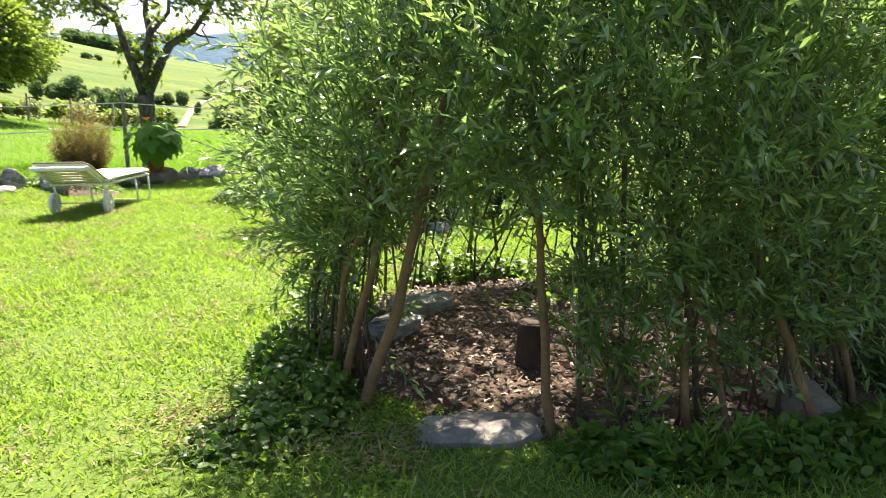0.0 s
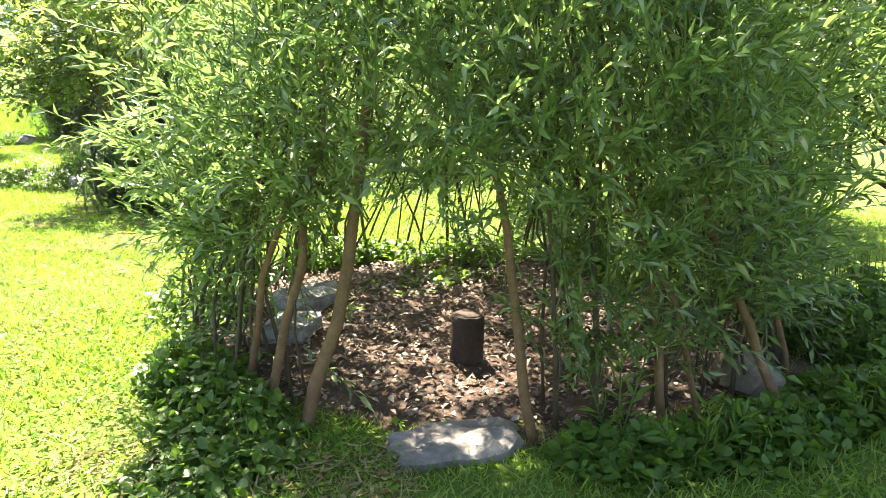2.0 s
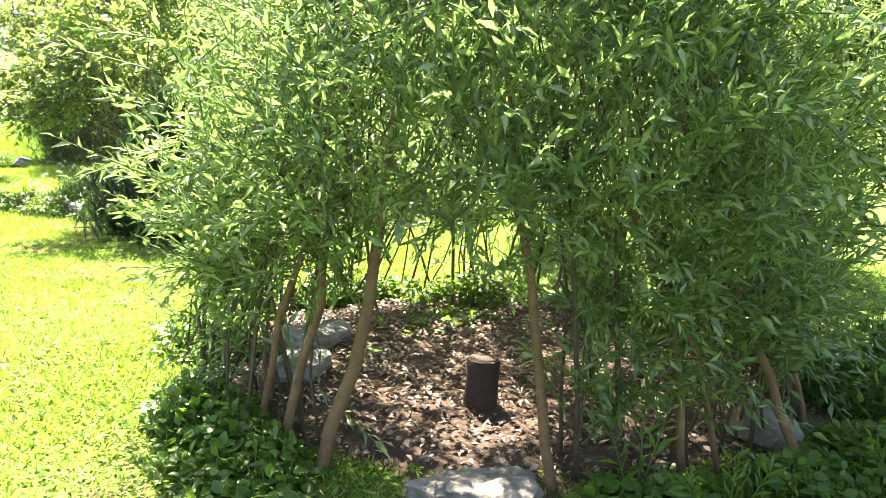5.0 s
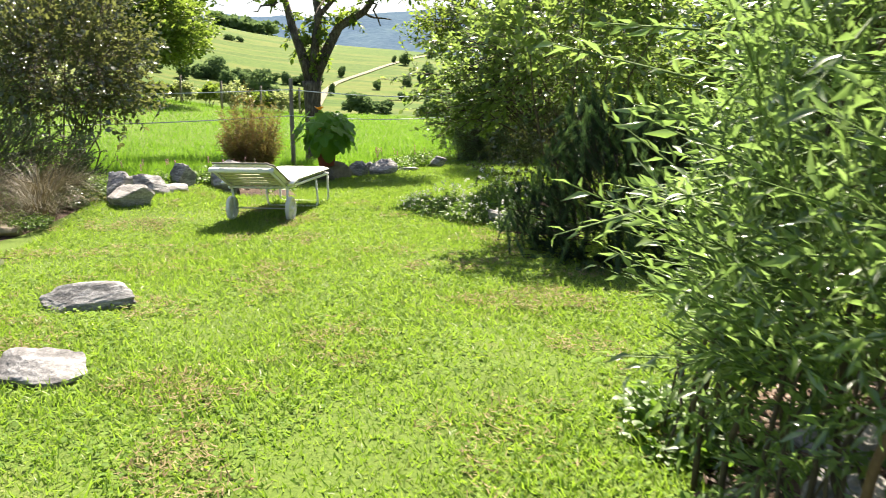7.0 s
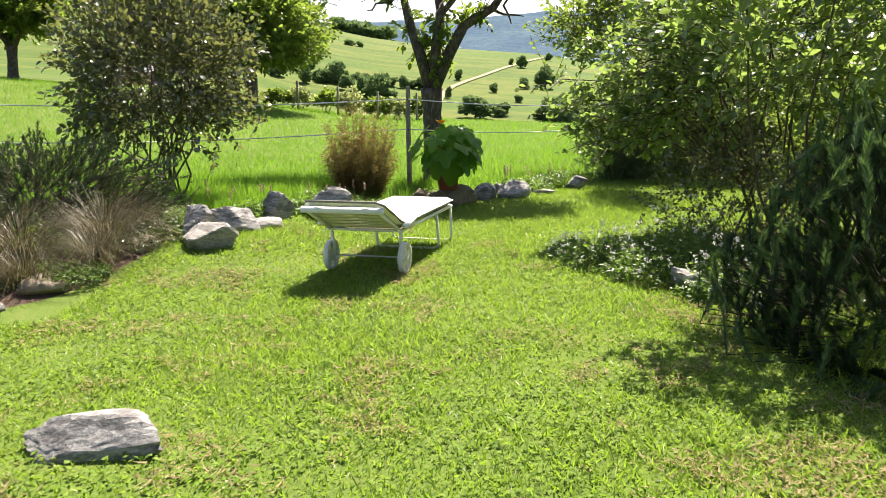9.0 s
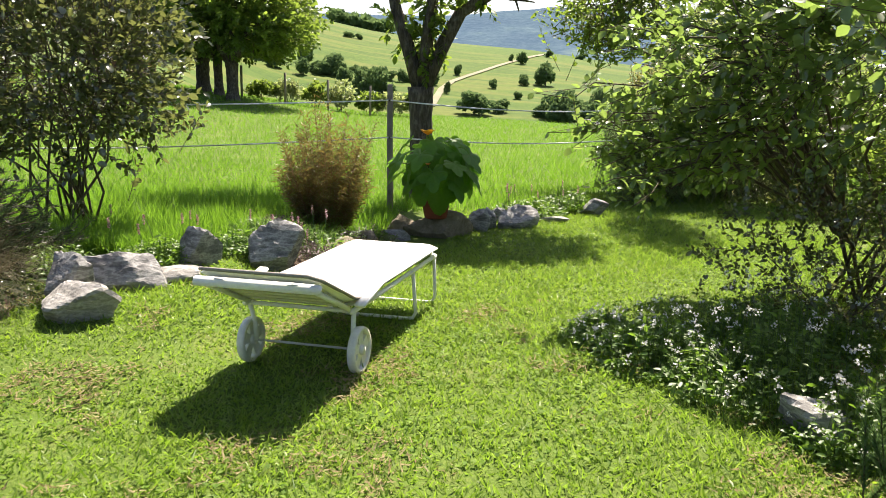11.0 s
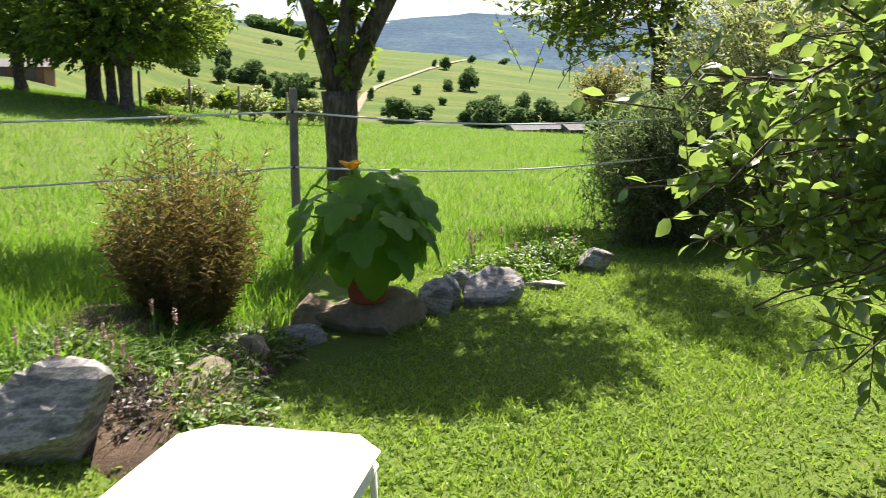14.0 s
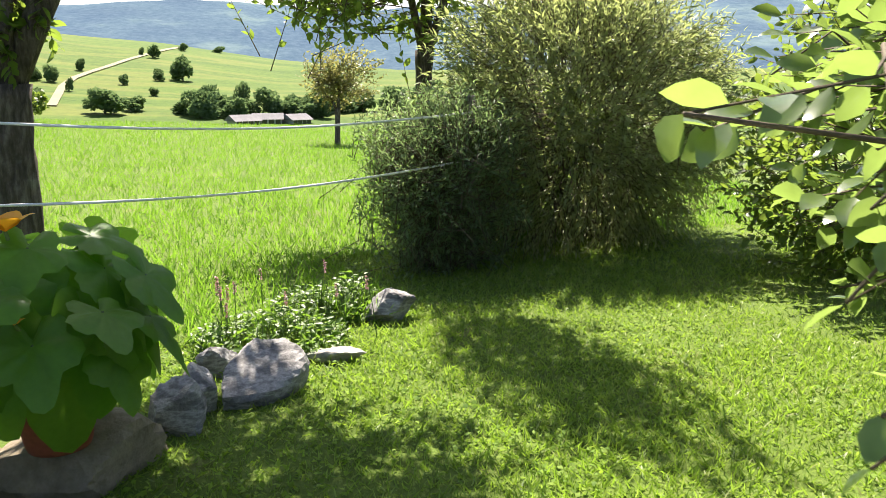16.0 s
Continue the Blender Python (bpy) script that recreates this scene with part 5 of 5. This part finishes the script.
for i, (x, y, rx, ry, h) in enumerate([(-0.98, 8.38, 0.24, 0.28, 0.2), (-0.8, 8.95, 0.24, 0.24, 0.2), (-1.3, 8.6, 0.26, 0.24, 0.22)]):
    ground_cover("dusky_plants", (x, y, 0.02), rx, ry, h, 620, 0.035, 0.45, M_DUSK, "dull purple-brown low plants on the bank", 210 + i, group="purple plants on the bank")


def flower_spike(x, y, h, seed, label="slender pink flower spike on a thin stem", mat=M_PINK):
    rng = np.random.RandomState(seed)
    root = thing("flower_spike", (x, y, 0.02), label, "flower", "pink flower spikes")
    b = Build()
    lean = rng.normal(size=2) * 0.03
    tube(b, [(0, 0, -0.02), (lean[0] * 0.4, lean[1] * 0.4, h * 0.5), (lean[0], lean[1], h)], [0.003, 0.0025, 0.002], 5)
    part("stem", b, M_GREENSTEM, root)
    b = Build()
    n = 60
    t = rng.uniform(0, 1, n)
    c = np.stack([lean[0] + 0 * t, lean[1] + 0 * t, h - 0.08 * t], -1)
    d = rng.normal(size=(n, 3)) * [1, 1, 0.2] + [0, 0, 0.4]
    scatter(b, CLUMP, c, d, rng.normal(size=(n, 3)) + [0, 0, 1], 0.013, 0.008)
    part("petals", b, mat, root)


frng = np.random.RandomState(44)
for i in range(26):
    u = frng.uniform(0, 1)
    x, y = (-2.4 + 1.5 * u + frng.normal() * 0.12, 7.75 + 0.85 * u + frng.uniform(0, 0.5)) if i < 15 else (frng.uniform(0.6, 1.5), frng.uniform(11.0, 11.8))
    flower_spike(x, y, frng.uniform(0.22, 0.36), 300 + i)


# ---- fence ----
def fence():
    for x, y, h in ((-0.7, 11.2, 1.42), (2.6, 12.4, 1.3), (-6.2, 9.0, 1.4)):
        root = thing("fence_post", (x, y, 0), "grey weathered round wooden fence post", "fence post", "pasture fence")
        b = Build()
        rng = np.random.RandomState(int(h * 100))
        tube(b, [(0, 0, -0.1), (0.004, 0, 0.3), (0, 0.005, 0.8), (0.006, 0, h - 0.02), (0.006, 0, h)], [0.035, 0.034, 0.033, 0.031, 0.026], 12, 0.05, rng)
        part("post", b, M_POST, root)
        for z in (0.85, 1.25):
            b = Build()
            tube(b, [(0, -0.03, z), (0, -0.055, z), (0.0, -0.06, z + 0.008)], [0.01, 0.014, 0.012], 8)
            part("insulator", b, M_STUMP, root, "black plastic insulator")
    for za, zb, zc in ((0.85, 0.84, 0.86), (1.25, 1.18, 1.3)):
        pts = []
        for (x0, y0, z0), (x1, y1, z1) in (((-6.2, 8.94, zc), (-0.7, 11.14, za)), ((-0.7, 11.14, za), (2.6, 12.34, zb))):
            t = np.linspace(0, 1, 14)
            pts.append(np.stack([x0 + (x1 - x0) * t, y0 + (y1 - y0) * t, z0 + (z1 - z0) * t - 0.08 * np.sin(np.pi * t)], -1))
        p = np.concatenate([pts[0], pts[1][1:]])
        b = Build()
        n = len(p)
        hw = np.stack([np.zeros(n), 0.004 * np.sin(np.arange(n) * 1.3), 0.007 * np.ones(n)], -1)
        th = np.array([0.0006, -0.0014, 0])
        v = np.concatenate([p - hw - th, p + hw - th, p + hw + th, p - hw + th])
        f = []
        for c in range(4):
            for i in range(n - 1):
                q, r = c * n + i, ((c + 1) % 4) * n + i
                f += [(q, q + 1, r + 1), (q, r + 1, r)]
        b.add(v, f)
        tagged(part("fence_tape", b, M_TAPE), "white electric fence tape strung between posts", "fence tape", "fence tapes")


fence()

# ---- trees ----
tree("fruit_tree", (-0.42, 12.4, 0), 1.4, 0.135, [(-0.8, 0.1, 1.7, 0.085), (0.15, 0.35, 2.2, 0.085), (1.25, -0.1, 1.6, 0.1), (0.6, -0.6, 2.0, 0.06)],
     (1.3, -0.7, 3.5), (1.4, 1.3, 1.15), 480, 11, 0.105, M_TREE, "old fruit tree with a forked dark trunk behind the fence", 31, flat=-0.85, more=((-1.2, 0.9, 3.6), (1.4, 1.3, 1.1), 400))
for i, (x, y, h, r, s) in enumerate([(-10.4, 34.5, 1.3, 0.25, 1), (-9.5, 33.6, 1.4, 0.16, 2), (-8.4, 31.6, 1.3, 0.2, 3), (-13.5, 36, 1.4, 0.2, 4), (-19.5, 35, 1.4, 0.2, 5)]):
    tree("orchard_tree", (x, y, float(height(x, y))), h, r, [(-1.8, 0.2, 1.6, 0.14), (1.5, -0.3, 1.6, 0.16), (0.2, 0.6, 2.6, 0.15)],
         (0, 0, 3.0), (3.2, 3.0, 2.3), 1500, 11, 0.2, M_TREE, "broad old orchard tree in the meadow", 32 + i, twig=1.0, group="orchard trees")
tree("orchard_tree", (-19, 44, float(height(-19, 44))), 2.4, 0.25, [(-1.6, 0.2, 1.8, 0.14), (1.5, -0.3, 1.6, 0.16), (0.2, 0.6, 2.6, 0.15)],
     (0, 0, 4.8), (3.2, 3, 2.6), 700, 10, 0.2, M_TREE, "broad old orchard tree in the meadow", 36, twig=1.0, group="orchard trees")
tree("young_fruit_tree", (6.0, 29.0, float(height(6, 29))), 1.0, 0.07, [(-0.5, 0.1, 0.8, 0.04), (0.5, 0, 0.8, 0.04), (0, 0.3, 1.1, 0.04)],
     (0, 0, 1.8), (1.2, 1.1, 0.95), 300, 9, 0.1, M_AUTUMN, "small fruit tree with thin yellowish foliage", 38)
tree("birch_tree", (2.98, 14.5, 0), 1.7, 0.075, [(-0.9, 0, 1.6, 0.04), (0.3, 0.3, 3.0, 0.06), (1.2, 0.2, 2.2, 0.045)],
     (-0.22, -1.6, 3.9), (0.5, 1.4, 0.8), 170, 12, 0.095, M_TREE, "slender tree with drooping leafy branches behind the bushes", 39, twig=0.9, flat=-0.95, more=((-0.8, -0.1, 2.45), (1.1, 0.8, 0.75), 230))


def far_tree(seed, label, mat=M_FAR):
    """One small tree of the valley, a metre wide and high, to be copied."""
    rng = np.random.RandomState(seed)
    root = thing("valley_tree", (0, 0, 0), label, "tree", "trees across the valley")
    b = Build()
    tube(b, [(0, 0, -0.05), (0, 0, 0.2), (0.02, 0, 0.5)], [0.03, 0.025, 0.02], 6)
    part("trunk", b, M_BARK, root)
    b = Build()
    n = 1000
    d = rand_dirs(rng, n)
    hub = np.concatenate([[[0, 0, 0.5]], rng.uniform([-0.28, -0.28, 0.2], [0.28, 0.28, 0.75], (7, 3))])
    size = np.concatenate([[0.3], rng.uniform(0.12, 0.26, 7)])
    which = rng.randint(0, 8, n)
    p = hub[which] + d * (size[which] * rng.uniform(0.4, 1, n) ** 0.4)[:, None]
    p[:, 2] = np.maximum(p[:, 2], 0.03)
    scatter(b, CLUMP, p, rng.normal(size=(n, 3)) + d, rng.normal(size=(n, 3)) + d, 0.13, 0.11)
    part("crown", b, mat, root)
    return root


FAR = [(19.5, 231.2, 7.4, 6.4), (4.7, 217.5, 3.0, 2.4), (13.2, 227.6, 2.8, 3.4), (-4.8, 241, 4.3, 2.8), (-6.5, 203.4, 2.8, 1.9), (12.4, 291.6, 2.9, 2.2), (15.5, 285.5, 4.8, 4.2),
       (29, 330.5, 2.9, 3.6), (44.8, 356, 3.2, 5), (0.2, 172, 4.6, 7.2), (10.8, 200, 2.2, 3), (17, 170, 5, 6), (22, 172, 4.4, 6), (27, 173, 4, 5.5), (31, 172.6, 5, 6), (36, 174, 5.4, 6.5),
       (41, 176, 5, 6.5), (46, 178, 5, 7), (52, 180, 5, 7), (-44.9, 222.3, 5.4, 5), (-36.4, 211.8, 6.6, 5.6), (-42, 204, 4, 4.6), (-39.6, 212, 3.2, 5), (-22.3, 186, 7.6, 7), (-25, 188, 6, 6), (-19, 187, 5, 5),
       (-33.4, 218, 2.3, 2), (-31.4, 226, 2, 2), (-44.5, 300, 2.3, 4), (-41, 302, 2, 3), (-48, 205, 5, 5), (-54, 212, 6, 6), (-60, 222, 5, 6), (-12, 180, 3.5, 5), (5, 176, 3, 5), (60, 185, 6, 8), (70, 190, 6, 8)]
frng = np.random.RandomState(71)
FAR += [(12 + 30 * u, 166 + 12 * v, 2.2 + 3.4 * w, 3 + 3.5 * k) for u, v, w, k in frng.uniform(0, 1, (22, 4))]
FAR += [(-50 + 46 * u, 196 + 26 * v, 1.8 + 2.6 * w, 2.5 + 3 * k) for u, v, w, k in frng.uniform(0, 1, (14, 4))]
protos = [far_tree(80 + i, "small round tree on the far hillside") for i in range(3)]
for i, (x, y, h, w) in enumerate(FAR):
    m = Matrix.Translation((x, y, float(height(x, y)) - 0.02 * h)) @ Matrix.Rotation(i * 1.7, 4, "Z") @ Matrix.Diagonal((w * (1 + 0.18 * math.sin(i * 2.3)), w * (1 + 0.15 * math.sin(i * 1.1)), h * (1 + 0.16 * math.sin(i * 3.7)), 1))
    if i < 3:
        protos[i].matrix_basis = m
    else:
        o = copy_thing(protos[i % 3], Matrix())
        o.matrix_basis = m


def ridge_wood(name, a0, a1, r, h, seed, label):
    """A strip of wood along the skyline."""
    rng = np.random.RandomState(seed)
    n = 900
    az = np.radians(rng.uniform(a0, a1, n))
    rr = r + rng.uniform(-8, 12, n)
    x, y = AZ0[0] + rr * np.sin(az), AZ0[1] + rr * np.cos(az)
    z = height(x, y) + h * np.sqrt(rng.uniform(0, 1, n)) * np.array([0.75 + 0.4 * noise.noise((q * 90, 0, seed)) for q in az])
    b = Build()
    scatter(b, CLUMP, np.stack([x, y, z], -1), rng.normal(size=(n, 3)), rng.normal(size=(n, 3)), 3.2, 3.0)
    tagged(part(name, b, M_FAR), label, "woodland", kind="stuff")


ridge_wood("ridge_wood", -13.2, -11.0, 425, 8, 1, "dark wood on the skyline of the hill")
ridge_wood("ridge_wood", -9.8, -5.6, 425, 8, 2, "dark wood on the skyline of the hill")
ridge_wood("ridge_wood", -40, -16, 428, 9, 3, "dark wood on the skyline of the hill")


def hedge():
    rng = np.random.RandomState(50)
    for i in range(7):
        x, y = -8.6 + i * 1.05 + rng.uniform(-0.2, 0.2), 36.5 + i * 0.35
        shrub("hedge_bush", (x, y, float(height(x, y))), (0.75, 0.6, 0.55 * rng.uniform(0.8, 1.15)), 0.02, 6, 150, 8, OVAL, 0.13, 0.09, M_SALLOW if i % 2 else M_TREE,
              "yellow-green bramble bush along the pasture edge", seed=500 + i, twig=0.4, group="bushes along the pasture")
    for i in range(5):
        x, y = -9.2 + i * 1.7, 35.6 + i * 0.3
        root = thing("fence_post", (x, y, float(height(x, y))), "thin dark pasture fence post", "fence post", "far pasture fence")
        b = Build()
        tube(b, [(0, 0, -0.1), (0, 0, 0.6), (0.01, 0, 1.25)], 0.05, 7)
        part("post", b, M_POST, root)


hedge()


def house(name, loc, size, roof_h, wall_mat, label, rz=0.0, windows=4, category="house"):
    root = thing(name, loc, label, category, rz=rz)
    w, d, h = size
    bm = bmesh.new()
    bmesh.ops.create_cube(bm, size=1)
    bmesh.ops.scale(bm, vec=(w, d, h + 1), verts=bm.verts)
    bmesh.ops.translate(bm, vec=(0, 0, (h - 1) / 2), verts=bm.verts)
    part("wall", bm, wall_mat, root, smooth=False)
    bm = bmesh.new()
    e = 0.4
    vs = [bm.verts.new(p) for p in ((-w / 2 - e, -d / 2 - e, h), (w / 2 + e, -d / 2 - e, h), (w / 2 + e, d / 2 + e, h), (-w / 2 - e, d / 2 + e, h), (-w / 2 - e, 0, h + roof_h), (w / 2 + e, 0, h + roof_h))]
    for q in ((0, 1, 5, 4), (2, 3, 4, 5), (0, 4, 3), (1, 2, 5), (3, 2, 1, 0)):
        bm.faces.new([vs[i] for i in q])
    part("roof", bm, M_ROOF, root, smooth=False)
    for i in range(windows):
        part("window", board((0.9, 0.06, 1.1), (-w / 2 + (i + 0.5) * w / windows, -d / 2 - 0.02, h * 0.55)), M_PANE, root, smooth=False)


house("barn", (-31, 76, float(height(-31, 76))), (4.5, 3, 0.9), 0.7, M_BARN, "low wooden barn with a reddish roof beyond the meadow", 0.1, 2, "barn")
for x, y, w, r in ((23, 158, 4.5, 0.3), (28, 161, 5, -0.2), (33, 160, 4, 0.4)):
    house("village_house", (x, y, float(height(x, y)) - 0.3), (w, 4, 0.9), 1.1, M_HOUSE, "low pale village building in the valley", r)


# ==== grass ====
def in_hut(x, y):
    return np.hypot(x - HUT[0], y - HUT[1]) < 1.3


def lawn():
    rng = np.random.RandomState(100)
    n = 560000
    # closer together where the path runs
    y = -3.2 + 16.5 * rng.uniform(0, 1, n)
    x = np.where(rng.uniform(0, 1, n) < 0.84, rng.uniform(-3.6, 3.7, n), rng.uniform(3.7, 7.0, n))
    keep = ~in_hut(x, y) & ~((x < -2.35) & (y > 4.6)) & ~((y > 7.9 + (x + 1.7) * 0.9) & (x < 0.0) & (y > 7.6)) & (y < np.where(x > 1.5, 13.3, 11.6)) & (rng.uniform(0, 1, n) < np.clip((y + 3.3) * 2, 0, 1))
    x, y = x[keep], y[keep]
    n = len(x)
    patch = np.array([noise.noise((a * 0.9, b * 0.9, 2)) for a, b in zip(x[::1], y[::1])])
    bare = rng.uniform(0, 1, n) < np.clip(0.95 + patch * 0.6, 0.65, 1)
    x, y, patch = x[bare], y[bare], patch[bare]
    n = len(x)
    L = (0.042 + 0.022 * patch) * rng.uniform(0.5, 1.5, n)
    al = rng.normal(size=(n, 3)) * [0.75, 0.75, 0] + [0, 0, 0.75]
    b = Build()
    scatter(b, BLADE, np.stack([x, y, height(x, y) - 0.003], -1), al, rng.normal(size=(n, 3)), L, rng.uniform(0.0045, 0.0095, n))
    tagged(part("lawn_grass", b, M_GRASS), "short mown sunlit lawn grass", "grass", kind="stuff")
    n = 150000
    x, y = rng.uniform(-2.4, 2.6, n), rng.uniform(-2.6, 7.4, n)
    worn = np.array([noise.noise((a * 1.7, b * 1.7, 21)) + 0.6 * noise.noise((a * 5, b * 5, 22)) for a, b in zip(x, y)])
    ok = (worn > rng.uniform(0.12, 0.6, n)) & ~in_hut(x, y)
    x, y = x[ok], y[ok]
    n = len(x)
    b = Build()
    scatter(b, BLADE, np.stack([x, y, height(x, y) + rng.uniform(0.004, 0.03, n)], -1), rng.normal(size=(n, 3)) * [1, 1, 0.25], rng.normal(size=(n, 3)) * 0.4 + [0, 0, 1], rng.uniform(0.025, 0.06, n), rng.uniform(0.004, 0.009, n))
    tagged(part("dry_thatch", b, M_THATCH), "straw-coloured worn patches of dry grass in the lawn", "grass", kind="stuff")
    n = 62000
    x, y = rng.uniform(-3.0, 3.2, n), -3 + 14.5 * rng.uniform(0, 1, n) ** 1.15
    clover = np.array([noise.noise((a * 1.4, b * 1.4, 9)) for a, b in zip(x, y)]) > -0.05
    ok = clover & ~in_hut(x, y) & ~((x < -2.3) & (y > 4.6)) & ~((y > 7.9 + (x + 1.7) * 0.9) & (x < 0.0) & (y > 7.6))
    x, y = x[ok], y[ok]
    n = len(x)
    b = Build()
    scatter(b, CLUMP, np.stack([x, y, height(x, y) + rng.uniform(0.012, 0.032, n)], -1), rng.normal(size=(n, 3)) * [1, 1, 0.25], rng.normal(size=(n, 3)) * 0.3 + [0, 0, 1], rng.uniform(0.013, 0.036, n), rng.uniform(0.011, 0.026, n))
    tagged(part("clover", b, M_CLOVER), "small round clover and weed leaves in the lawn", "clover", kind="stuff")


def meadow():
    rng = np.random.RandomState(101)
    n = 230000
    y = 8.0 + 34 * rng.uniform(0, 1, n) ** 1.9
    x = rng.uniform(-1, 1, n) * (2.6 + 0.55 * (y - 4)) - 0.8
    ok = (y > np.where(x > 1.7, 13.1, 11.3)) | ((x < -0.6) & (y > 8.5 + (x + 1.7) * 1.0)) & (x > -6)
    x, y = x[ok], y[ok]
    n = len(x)
    near = y < 17
    tall = np.array([0.5 + 0.4 * noise.noise((a * 0.8, b * 0.8, 4)) + 0.35 * noise.noise((a * 3, b * 3, 6)) for a, b in zip(x, y)])
    L = (0.1 + 0.16 * tall) * rng.uniform(0.5, 1.3, n) * np.where(y > 12, 0.7, 1.0)
    al = rng.normal(size=(n, 3)) * [0.55, 0.55, 0] + [0, 0, 1]
    b = Build()
    pos, nrm, wid = np.stack([x, y, height(x, y) - 0.005], -1), rng.normal(size=(n, 3)), rng.uniform(0.005, 0.009, n) * (1 + 0.05 * (y - 8))
    for tpl, sel in ((BLADE, near), (NEEDLE, ~near)):
        scatter(b, tpl, pos[sel], al[sel], nrm[sel], L[sel], wid[sel])
    tagged(part("meadow_grass", b, M_MEADOW), "tall bright green meadow grass beyond the fence", "grass", kind="stuff")


lawn()
meadow()
